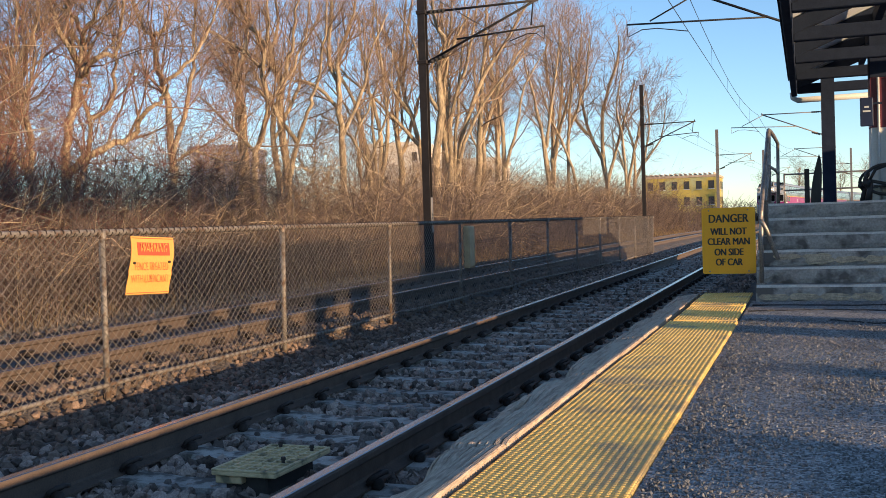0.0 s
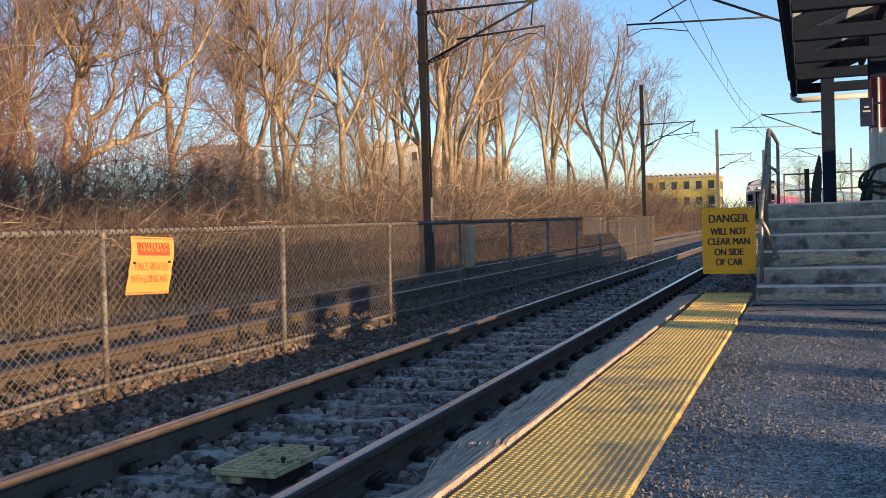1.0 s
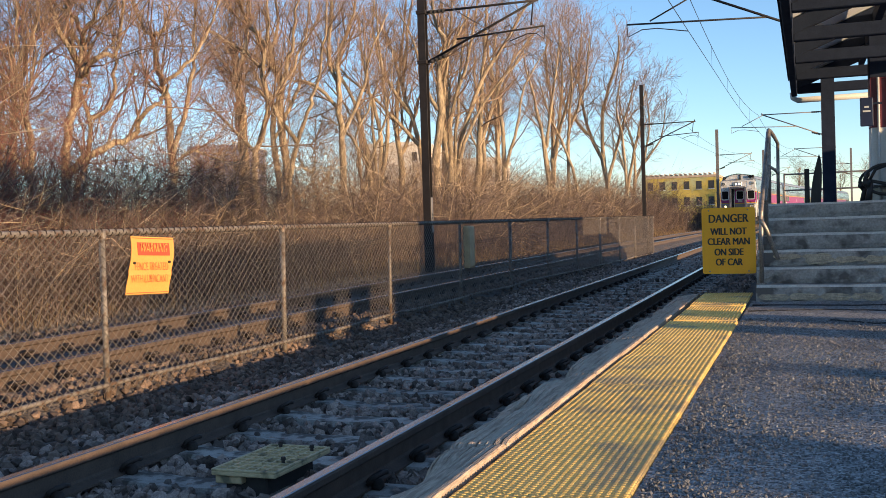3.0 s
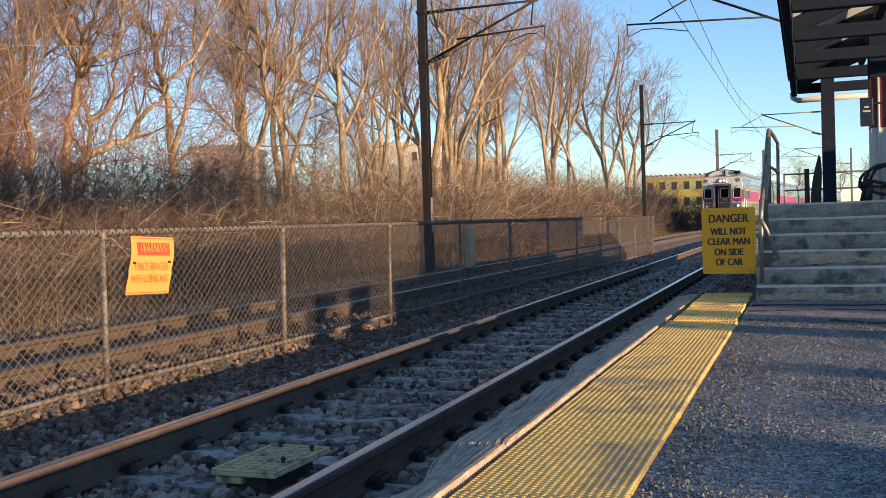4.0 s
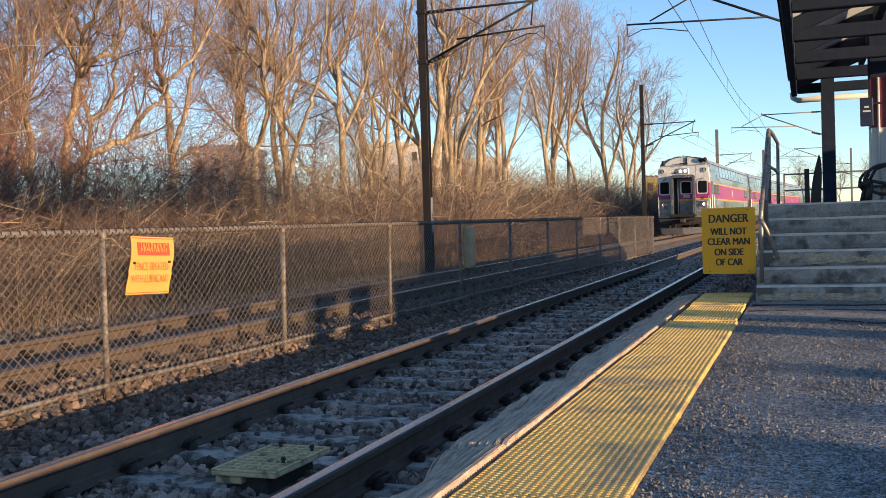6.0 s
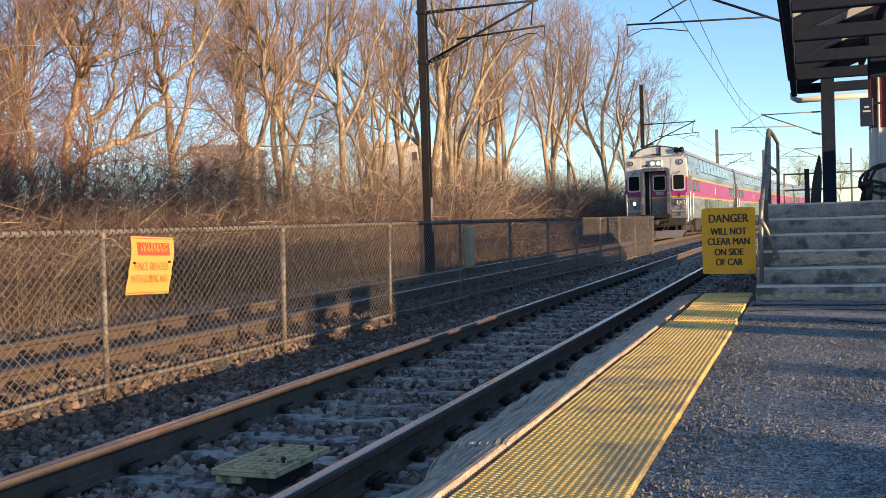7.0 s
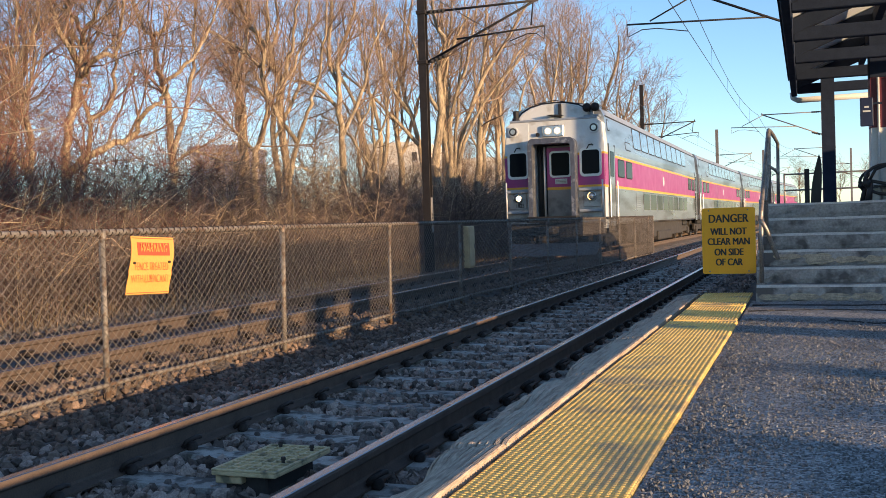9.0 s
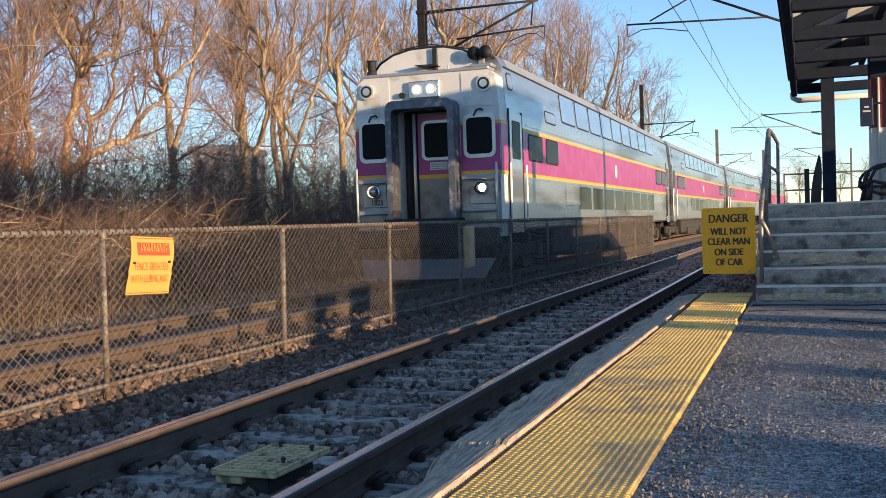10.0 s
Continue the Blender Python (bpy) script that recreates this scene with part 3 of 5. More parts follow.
def stairs():
    root = empty("concrete_stairs", label="worn grey concrete stairs with spalled risers up to the high platform", category="stairs", kind="structure")
    for i in range(6):
        y0 = 11.8 + 0.3 * i
        z1 = 0.39 + 0.18 * i
        z0 = z1 - 0.18 if i else 0.15
        n = 60
        rings = []
        for k in range(n + 1):
            x = 2.43 + 6.5 * k / n
            chip = max(0, noise.noise((x * 4, i * 9.1, 0.3)) - 0.15) * 0.09
            dip = max(0, noise.noise((x * 1.6, i * 5.1, 2.3))) * 0.012
            rings.append([(x, y0 + 0.02 + chip * 0.4, z0), (x, y0 + chip, z0 + 0.05), (x, y0, z1 - 0.05), (x, y0 + 0.006, z1 - 0.014 - dip), (x, y0 + 0.02, z1 - dip), (x, 13.9, z1 - dip), (x, 13.9, z0)])
        st = part("step", Shape().loft(rings), CONCRETE, root)
        nose = Shape()
        nose.loft([[(x, y0 - 0.004 + 0.006 * noise.noise((x * 6, i, 1)), z1 - 0.026), (x, y0 + 0.01, z1 + 0.003 - max(0, noise.noise((x * 1.6, i * 5.1, 2.3))) * 0.012),
                    (x, y0 + 0.05, z1 + 0.002 - max(0, noise.noise((x * 1.6, i * 5.1, 2.3))) * 0.012), (x, y0 + 0.05, z1 - 0.03)] for x in [2.44 + 6.48 * k / n for k in range(n + 1)]])
        part("nosing", nose, NOSING, st, "pale worn step edge")
    for y0, z0, z1, xa, xb, hole in ((11.8, 0.215, 0.31, 2.46, 3.75, 0.05), (12.4, 0.575, 0.68, 2.95, 8.8, -0.1), (12.4, 0.64, 0.71, 2.6, 3.2, 0.0), (13.0, 1.0, 1.05, 2.6, 4.2, 0.1)):
        k = int((xb - xa) / 0.035)
        for j in range(0, k, 9):
            if noise.noise((xa + j * 0.035, y0 * 3, 7.7)) < hole:
                continue
            rings = []
            for i in range(10):
                x = xa + (j + i) * 0.035
                e = 0.25 if i in (0, 9) else 1.0
                zm, hh = (z0 + z1) / 2 + 0.015 * noise.noise((x * 5, y0, 4)), (z1 - z0) / 2 * e * (0.7 + 0.4 * noise.noise((x * 9, y0, 5)))
                rings.append([(x, y0 - 0.006 - 0.003 * (q % 2) * e + 0.006 * noise.noise((x * 22, q * 3.1, y0)), zm + hh * (q - 3) / 3) for q in range(7)])
            part("spall", Shape().loft(rings, closed=False, cap=False), CONCRETE_RAW, root, "crumbled patch of broken concrete")
    s = Shape().box(2.43, 8.9, 13.61, 28.0, -0.55, 1.285, 0.02)
    tagged(part("high_platform", s, CONCRETE), "raised concrete platform block at the top of the stairs", "platform", kind="structure")
    return root


def handrail():
    root = empty("handrail", label="worn grey steel pipe handrail beside the concrete stairs", category="handrail")
    part("rail_pipe", Shape().tube([(2.50, 11.72, 1.10), (2.51, 11.82, 1.24), (2.53, 12.6, 1.72), (2.55, 13.25, 2.14), (2.555, 13.4, 2.20), (2.57, 13.6, 2.20), (2.59, 14.4, 2.19), (2.6, 16.0, 2.19)], 0.024, 10), PIPE, root, smooth=True)
    part("mid_pipe", Shape().tube([(2.53, 12.5, 1.32), (2.55, 13.3, 1.75), (2.59, 14.4, 1.75), (2.6, 16.0, 1.75)], 0.02, 10), PIPE, root, smooth=True)
    for x, y, z0, z1 in ((2.50, 11.98, 0.39, 1.33), (2.535, 12.75, 0.92, 1.80), (2.555, 13.4, 1.28, 2.19), (2.60, 15.9, 1.28, 2.18)):
        p = part("post", Shape().tube([(x - 0.01, y, z0), (x, y, z1)], 0.024, 10), PIPE, root, smooth=True)
        part("base_flange", Shape().tube([(x - 0.01, y, z0 - 0.004), (x - 0.01, y, z0 + 0.014)], 0.06, 10), PIPE, p)
    part("end_loop", Shape().tube([(2.50, 11.72, 1.10), (2.525, 11.70, 1.07), (2.56, 11.72, 1.0), (2.66, 11.86, 0.70), (2.668, 11.87, 0.67)], 0.024, 10), PIPE, root, "shiny worn pipe end", smooth=True)
    r2 = empty("end_guard_rail", label="steel pipe guard rail across the end of the high platform", category="guard rail")
    for z in (2.15, 1.74):
        part("rail_pipe", Shape().tube([(2.45, 28, z + 0.0), (5.6, 28, z + 0.02)], 0.022, 8), PIPE, r2, smooth=True)
    for x in (2.46, 3.6, 4.7, 5.58):
        part("post", Shape().tube([(x, 28, 1.2), (x, 28, 2.16)], 0.022, 8), PIPE, r2, smooth=True)


def danger_sign():
    root = empty("danger_sign", pose(2.112, 12.45, 0.87, 90, 0, -2), label="yellow metal warning sign with black lettering beside the stairs", category="warning sign")
    part("sign_plate", Shape().slab(round_rect(-0.302, 0.302, -0.385, 0.385, 0.03), lambda u, v, w: (u, v, -w), 0.004), SIGN_YELLOW, root)
    part("rim", Shape().slab(round_rect(-0.302, 0.302, -0.385, 0.385, 0.03), lambda u, v, w: (u, v, -0.004 - w), 0.003), PIPE, root, "bare metal edge")
    for txt, v, size, sq in (("DANGER", 0.255, 0.136, 0.82), ("WILL NOT", 0.105, 0.115, 0.74), ("CLEAR MAN", -0.012, 0.115, 0.76), ("ON SIDE", -0.135, 0.115, 0.74), ("OF CAR", -0.252, 0.115, 0.74)):
        for dx, dz in ((-0.0045, 0.002), (0.0, 0.0023), (0.0045, 0.0026)):
            lettering(txt, size, INK, root, pose(dx, v, dz), squeeze=sq)
    for u, v in ((-0.22, 0.355), (0.22, 0.355), (-0.22, -0.355), (0.22, -0.355)):
        part("bolt", Shape().tube([(u, v, 0), (u, v, 0.008)], 0.009, 8), PIPE, root)
    for v in (0.2, -0.2):
        part("bracket", Shape().box(-0.25, 0.33, v - 0.02, v + 0.02, -0.035, -0.008, 0.004), PIPE, root)


timber_edge()
tactile_strip()
platform()
stairs()
handrail()
danger_sign()


# ---- fence between the tracks ----
FX = -2.40


def wire_fence(name, y0, y1, pitch, z0, z1, label, wire=0.0033, mesh_mat=WIRE, rise=0.078):
    root = empty(name, label=label, category="fence", kind="structure")
    ys = []
    y = y0
    while y < y1 - 0.3:
        ys.append(y)
        y += 3.05
    ys.append(y1)
    rg = random.Random(7)
    for i, y in enumerate(ys):
        lx = rg.uniform(-0.02, 0.02)
        p = part("fence_post", Shape().tube([(FX + lx, y - rg.uniform(-0.02, 0.04), -0.36), (FX, y, z1 - 0.03)], 0.030 if i % 3 == 0 else 0.024, 10), GALV, root, smooth=True)
        part("post_cap", Shape().tube([(FX, y, z1 - 0.05), (FX, y, z1 + 0.0), (FX, y, z1 + 0.02)], [0.034, 0.036, 0.015], 10), GALV, p)
    part("top_rail", Shape().tube([(FX, y0 + (y1 - y0) * i / 40, z1 + 0.006 * noise.noise((i * 0.7, 1, 1))) for i in range(41)], 0.026, 10), GALV, root, smooth=True)
    part("bottom_rail", Shape().tube([(FX + 0.01, y0 + (y1 - y0) * i / 40, z0 + 0.03 * noise.noise((i * 0.5, 4, 1)) - (0.006 * max(0, y0 + (y1 - y0) * i / 40 - 20))) for i in range(41)], 0.019, 8), GALV, root, smooth=True)
    lines = []
    h = z1 - z0 + 0.05
    run = h * pitch / rise
    n = int((y1 - y0 + run) / pitch)
    for fam in (1, -1):
        for i in range(n + 1):
            a = y0 - run + i * pitch
            pts = []
            for j in range(11):
                t = j / 10
                yy, zz = a + run * (t if fam > 0 else 1 - t), z0 - 0.05 + h * t
                if y0 <= yy <= y1:
                    bow = 0.014 * noise.noise((yy * 1.4, zz * 2.0, 9)) + 0.003 * fam
                    pts.append((FX + 0.030 + bow, yy, zz + 0.010 * noise.noise((yy * 2, zz * 2, 3))))
            if len(pts) > 1:
                lines.append((pts, [wire] * len(pts)))
    v, f = many_tubes(lines, 4)
    tagged(part("chain_link_mesh", link_mesh("chain_link_mesh", v, f, mesh_mat), parent=root, label="diamond mesh of twisted wire"), kind="stuff")
    ties = []
    for i in range(int((y1 - y0) / pitch)):
        y = y0 + i * pitch
        ring = [(FX + 0.030 * math.cos(a), y + 0.042 * (k / 8), z1 + 0.030 * math.sin(a)) for k, a in enumerate([q * math.pi / 4 for q in range(9)])]
        ties.append((ring, [0.006] * 9))
    v, f = many_tubes(ties, 4)
    tagged(part("mesh_knuckles", link_mesh("mesh_knuckles", v, f, CLIP), parent=root, label="wire knuckles twisted round the top rail"), kind="stuff")
    return root


wire_fence("chain_link_fence", 0.86, 38.8, 0.092, -0.05, 1.19, "weathered galvanised chain-link fence between the two tracks")
# near-black mesh colour stands in for shade on this stretch
wire_fence("fence_gate_section", 34.4, 38.6, 0.055, -0.18, 1.17, "doubled dense chain-link section at the fence end, its mesh darkened for shade", 0.0012, CLIP)


def fence_sign():
    root = empty("fence_warning_sign", pose(FX + 0.05, 7.525, 0.895, 90, 0, 90) @ Matrix.Rotation(-0.045, 4, "Z"), label="bent orange warning sign wired to the chain-link fence", category="warning sign")
    rg = random.Random(2)
    rows = 12
    prof = []
    for i in range(rows + 1):
        v = -0.245 + 0.49 * i / rows
        prof.append((v, 0.018 * math.sin(v * 9 + 1.0) + (0.012 if v < -0.05 else 0), 0.13 * v + 0.010 * math.sin(v * 11)))
    front = [[(u * 0.305 + off, v, w + 0.004 * u * u) for u in [k / 6 for k in range(-6, 7)]] for v, w, off in prof]
    s = Shape()
    s.loft([r + [(x, y, z - 0.003) for x, y, z in r[::-1]] for r in front])
    part("sign_plate", s, SIGN_ORANGE, root)

    def wat(v):
        return 0.018 * math.sin(v * 9 + 1.0) + (0.012 if v < -0.05 else 0), 0.13 * v + 0.010 * math.sin(v * 11)
    w, off = wat(0.15)
    for u0, u1, v0, v1 in ((-0.292, 0.292, 0.228, 0.234), (-0.288, 0.292, -0.234, -0.228)):
        part("border_line", Shape().box(u0 + wat(v0)[1], u1 + wat(v0)[1], v0, v1, wat(v0)[0] + 0.002, wat(v0)[0] + 0.008), SIGN_RED, root, "faded red border line")
    part("word_panel", Shape().slab([(-0.225 + off, 0.085), (0.235 + off, 0.085), (0.235 + off, 0.195), (-0.225 + off, 0.195)], lambda u, v, d: (u, v, wat(v)[0] + 0.003 + d), 0.004), SIGN_RED, root, "red panel")
    lettering("WARNING", 0.125, SIGN_ORANGE, root, pose(off, 0.142, wat(0.142)[0] + 0.011, 8), squeeze=0.64, bold=0.0)
    for txt, v in (("FENCE TREATED", -0.012), ("WITH LUBRICANT", -0.115)):
        w, o = wat(v)
        lettering(txt, 0.098, INK_FADED, root, pose(o, v, w + 0.010, -4), squeeze=0.66)
    for u, v in ((-0.25, 0.02), (0.25, 0.03)):
        part("wire_tie", Shape().tube([(u, v, 0.012), (u, v, 0.034)], 0.012, 6), INK, root, "dark wire tie")


fence_sign()


def fence_box():
    root = empty("fence_box", pose(FX + 0.06, 16.38, 0.78), label="narrow tan enamelled box strapped to a fence post", category="electrical box")
    part("body", Shape().box(-0.05, 0.05, -0.16, 0.16, -0.36, 0.34, 0.012), TAN_BOX, root)
    part("cover", Shape().box(0.05, 0.062, -0.14, 0.14, -0.33, 0.31, 0.005), TAN_BOX, root)
    part("hasp", Shape().box(0.062, 0.08, 0.08, 0.11, -0.04, 0.04, 0.004), PIPE, root)


fence_box()


def track_box():
    root = empty("track_box_cover", pose(0.215, 4.94, -0.066, 0, 0, -1.5), label="pale green gridded fibreglass cover over a box between the rails", category="box cover")
    part("frame", Shape().box(-0.19, 0.19, -0.31, 0.31, -0.030, -0.006, 0.005), PLASTIC, root)
    rim = Shape().box(-0.19, -0.172, -0.31, 0.31, -0.006, 0.006, 0.003).box(0.172, 0.19, -0.31, 0.31, -0.006, 0.006, 0.003)
    part("rim", rim.box(-0.172, 0.172, -0.31, -0.295, -0.006, 0.006, 0.003).box(-0.172, 0.172, 0.295, 0.31, -0.006, 0.006, 0.003), PLASTIC, root)
    for i in range(1, 10):
        part("rib", Shape().box(-0.172, 0.172, -0.295 + i * 0.059 - 0.005, -0.295 + i * 0.059 + 0.005, -0.006, 0.005), PLASTIC, root)
    for i in range(1, 6):
        part("rib", Shape().box(-0.172 + i * 0.0573 - 0.005, -0.172 + i * 0.0573 + 0.005, -0.295, 0.295, -0.006, 0.0045), PLASTIC, root)
    part("box_body", Shape().box(-0.15, 0.10, -0.24, 0.27, -0.18, -0.030, 0.01), GRIME, root)
    part("side_tray", Shape().box(-0.18, -0.02, -0.29, -0.24, -0.075, -0.032, 0.006), PLASTIC, root, "small ledge under the cover")
    for u, v in ((-0.09, 0.24), (0.13, 0.20), (0.12, -0.10)):
        part("bolt", Shape().tube([(u, v, 0), (u, v, 0.018), (u, v, 0.020), (u, v, 0.036)], [0.010, 0.010, 0.015, 0.012], 8), CLIP, root, "black bolt")


track_box()


# ---- overhead line ----
def catenary_pole(x, y, top, side, mat, label, arm=True, zc=5.65, reach=0.0, w=0.11, base=-0.5, over=0.15, ext=0.9):
    """A steel column with hinged tubular cantilever: side +1 reaches east. reach: from pole to the contact wire."""
    root = empty("catenary_pole", pose(x, y, 0), label=label, category="catenary pole", group="catenary poles along the line")
    c = Shape()
    c.box(-w, w, -w, -w + 0.02, base, top, 0.003).box(-w, w, w - 0.02, w, base, top, 0.003).box(-0.012, 0.012, -w + 0.02, w - 0.02, base, top)
    col = part("column", c, mat, root)
    part("footing", Shape().box(-0.34, 0.34, -0.34, 0.34, base - 0.1, base + 0.42, 0.04), CONCRETE, root, "concrete footing")
    if arm:
        z_low, z_up = zc - 0.35, zc + 0.92
        tip = side * (reach + over)
        part("top_tube", Shape().tube([(side * w, 0, z_up), (tip, 0, z_up + 0.02)], 0.030, 8), mat, root, smooth=True)
        part("strut_tube", Shape().tube([(side * w, 0, z_low), (tip * 0.98, 0, z_up + 0.02)], 0.032, 8), mat, root, smooth=True)
        part("registration_tube", Shape().tube([(side * reach * 0.40, 0, z_low + (z_up - z_low) * 0.41), (side * (reach + ext), 0, zc + 0.30)], 0.024, 8), mat, root, smooth=True)
        part("steady_arm", Shape().tube([(side * (reach + ext), 0, zc + 0.30), (side * (reach + ext - 0.02), 0, zc - 0.02), (side * (reach + ext * 0.75), 0, zc + 0.14), (side * (reach + ext * 0.5), 0, zc + 0.14), (side * reach, 0, zc)], 0.014, 6), mat, root)
        for z, d in ((z_up, 0.0), (z_low, 0.28)):
            ins = part("insulator", Shape().tube([(side * (w + 0.08 + 0.055 * i), 0, z + d * 0.055 * i * 1.1) for i in range(9)], [0.035 if i % 2 == 0 else 0.055 for i in range(9)], 8), GRIME, root)
        for z in (z_low, z_up):
            part("hinge", Shape().box(-w - 0.03, w + 0.03, -w - 0.03, w + 0.03, z - 0.05, z + 0.05, 0.01), mat, root)
        part("link_tube", Shape().tube([(side * (reach + ext * 0.62), 0, zc + 0.34), (tip * 0.96, 0, z_up)], 0.020, 8), mat, root, smooth=True)
        part("dropper_clamp", Shape().tube([(tip * 0.98, 0, z_up), (tip * 0.98, 0, z_up + 0.12)], 0.03, 6), mat, root)
    return root


WEST = [25.0, 61.2, 97.0, 132.0]
EAST = [27.0, 62.0, 97.0, 132.0, 167.0, 202.0]
for i, y in enumerate(WEST):
    ob = catenary_pole(-6.2 + bend(y), y, 8.9 if i else 9.5, 1, POLE if i < 2 else POLE_GREY, "tall dark steel catenary pole with a tubular bracket arm" if i < 2 else "slender grey steel catenary pole far along the line", reach=2.3, over=0.75, zc=5.66, w=0.10 if i < 2 else 0.13)
    if i == 0:
        part("pole_plate", Shape().box(0.10, 0.112, -0.07, 0.07, 0.95, 1.85, 0.003), POLE_GREY, ob, "pale marker strip")
        for j in range(3):
            part("plate_bar", Shape().box(0.112, 0.114, -0.05, 0.05, 1.2 + 0.09 * j, 1.26 + 0.09 * j), INK, ob)
for i, y in enumerate(EAST):
    catenary_pole((3.75 if i else 3.50) + bend(y), y, 8.6, -1, POLE_GREY if i else POLE, "steel catenary pole beside the platform with a tubular bracket arm", reach=3.45 if i else 3.25, ext=1.55, over=-0.1, zc=5.86, w=0.11)


def overhead_wires(x, ys, zc, label):
    root = empty("overhead_wires", label=label, category="overhead wire", kind="structure")
    for (a, b) in zip(ys, ys[1:]):
        def sag(t):
            return zc + 0.95 - 0.45 * 4 * t * (1 - t)
        part("contact_wire", Shape().tube([(x + bend(a + (b - a) * t), a + (b - a) * t, zc) for t in [i / 8 for i in range(9)]], 0.009, 5), INK, root)
        part("messenger_wire", Shape().tube([(x + bend(a + (b - a) * t), a + (b - a) * t, sag(t)) for t in [i / 16 for i in range(17)]], 0.009, 5), INK, root)
        n = max(3, int((b - a) / 6))
        for i in range(1, n):
            t = i / n
            y = a + (b - a) * t
            part("dropper", Shape().tube([(x + bend(y), y, zc), (x + bend(y), y, sag(t))], 0.005, 4), INK, root)


overhead_wires(0.25, [-6.0] + EAST, 5.86, "black contact and messenger wires over the near track")
overhead_wires(TRACK2_X, [-12.0] + WEST, 5.66, "black contact and messenger wires over the second track")


# ---- canopy and furniture on the high platform ----
def canopy():
    root = empty("platform_canopy", label="dark steel platform canopy with pale decking and exposed rafters", category="canopy")
    ex, ez, y0, y1, rise = 2.77, 3.28, 8.4, 19.2, 0.40
    part("eave_beam", Shape().box(ex, ex + 0.10, y0, y1, ez - 0.08, ez + 0.24, 0.01), NAVY_STEEL, root)
    part("roof_sheet", Shape().slab([(ex - 0.05, 0), (ex + 2.7, 0), (ex + 2.7, 0.06), (ex - 0.05, 0.06)], lambda u, v, w: (u, y0 + w, ez + 0.22 + (u - ex) * rise + v), y1 - y0), NAVY_STEEL, root)
    y = y0
    while y < y1 - 0.05:
        part("deck_panel", Shape().slab([(ex + 0.1, -0.02), (ex + 2.65, -0.02), (ex + 2.65, 0), (ex + 0.1, 0)], lambda u, v, w, y=y: (u, y + 0.006 + w, ez + 0.215 + (u - ex) * rise + v), min(0.60, y1 - y - 0.01)), DECK, root)
        y += 0.612
    for i in range(8):
        y = y1 - 0.06 - 1.95 * i
        if y < y0:
            break
        part("rafter", Shape().slab([(ex + 0.1, -0.02), (ex + 2.65, -0.02), (ex + 2.65, 0.16), (ex + 0.1, 0.16)], lambda u, v, w, y=y: (u, y - 0.10 + w, ez + 0.02 + (u - ex) * rise + v), 0.14), NAVY_STEEL, root)
        part("tie_beam", Shape().box(ex + 0.1, ex + 2.6, y - 0.07, y + 0.07, ez - 0.04, ez + 0.12, 0.01), NAVY_STEEL, root)
    for u in (1.1, 2.1):
        part("purlin", Shape().box(ex + u, ex + u + 0.09, y0, y1, ez + u * rise - 0.06, ez + u * rise + 0.1), NAVY_STEEL, root)
    part("gutter_pipe", Shape().tube([(ex + 0.02, y1 + 0.06, ez + 0.0), (ex + 0.03, y1 + 0.06, ez - 0.10), (ex + 0.1, y1 + 0.06, ez - 0.14), (ex + 1.3, y1 + 0.06, ez - 0.13)], 0.05, 10), WHITE_PAINT, root, "pale drain pipe", smooth=True)
    for x, y, w in ((3.36, 18.9, 0.105),):
        c = Shape().box(x - w, x + w, y - w, y - w + 0.025, 0.2, ez + 0.3).box(x - w, x + w, y + w - 0.025, y + w, 0.2, ez + 0.3).box(x - 0.015, x + 0.015, y - w + 0.025, y + w - 0.025, 0.2, ez + 0.3)
        part("column", c, NAVY_STEEL, root)
    return root


def clad_column():
    root = empty("clad_column", pose(4.02, 16.0, 1.285), label="white and maroon clad canopy column on the high platform", category="column")
    part("cladding", Shape().box(-0.17, 0.5, -0.2, 0.2, 0, 1.05, 0.01), WHITE_PAINT, root)
    part("band", Shape().box(-0.17, 0.5, -0.2, 0.2, 1.05, 1.75, 0.01), MAROON, root, "maroon band")
    part("upper_cladding", Shape().box(-0.17, 0.5, -0.2, 0.2, 1.75, 2.6, 0.01), NAVY_STEEL, root)
    for u in (-0.06, 0.08):
        part("conduit", Shape().tube([(u, -0.22, 0), (u, -0.22, 1.75)], 0.018, 8), WHITE_PAINT, root, smooth=True)


def hanging_sign():
    root = empty("platform_sign", pose(3.80, 15.70, 2.55), label="small navy platform sign with a pale line of writing", category="sign")
    part("panel", Shape().box(-0.085, 0.085, -0.02, 0.02, -0.20, 0.20, 0.008), NAVY_SIGN, root)
    for z, w in ((0.07, 0.03), (0.01, 0.05)):
        part("writing_bar", Shape().box(-w, w, -0.024, -0.021, z - 0.012, z + 0.012), WHITE_PAINT, root, "pale illegible writing")
    part("bracket", Shape().box(0.085, 0.2, -0.01, 0.01, 0.1, 0.13), NAVY_STEEL, root)


def bench():
    root = empty("platform_bench", pose(4.05, 15.2, 1.285), label="black tubular steel bench with looped arms", category="bench")
    for y in (0, 1.4):
        def ring(c, r, z, squash=1.0):
            return [(c + r * math.cos(a), y, z + squash * r * math.sin(a)) for a in [k * math.pi / 10 for k in range(21)]]
        part("arm_loop", Shape().tube(ring(-0.05, 0.27, 0.30, 0.75), 0.022, 8), BLACK_STEEL, root, smooth=True)
        part("arm_loop", Shape().tube([(-0.30, y, 0.22), (-0.18, y, 0.44), (0.05, y, 0.52), (0.30, y, 0.50), (0.55, y, 0.40)], 0.022, 8), BLACK_STEEL, root, smooth=True)
        part("arm_loop", Shape().tube([(-0.30, y, 0.30), (-0.05, y, 0.24), (0.2, y, 0.10), (0.5, y, 0.08)], 0.024, 8), BLACK_STEEL, root, smooth=True)
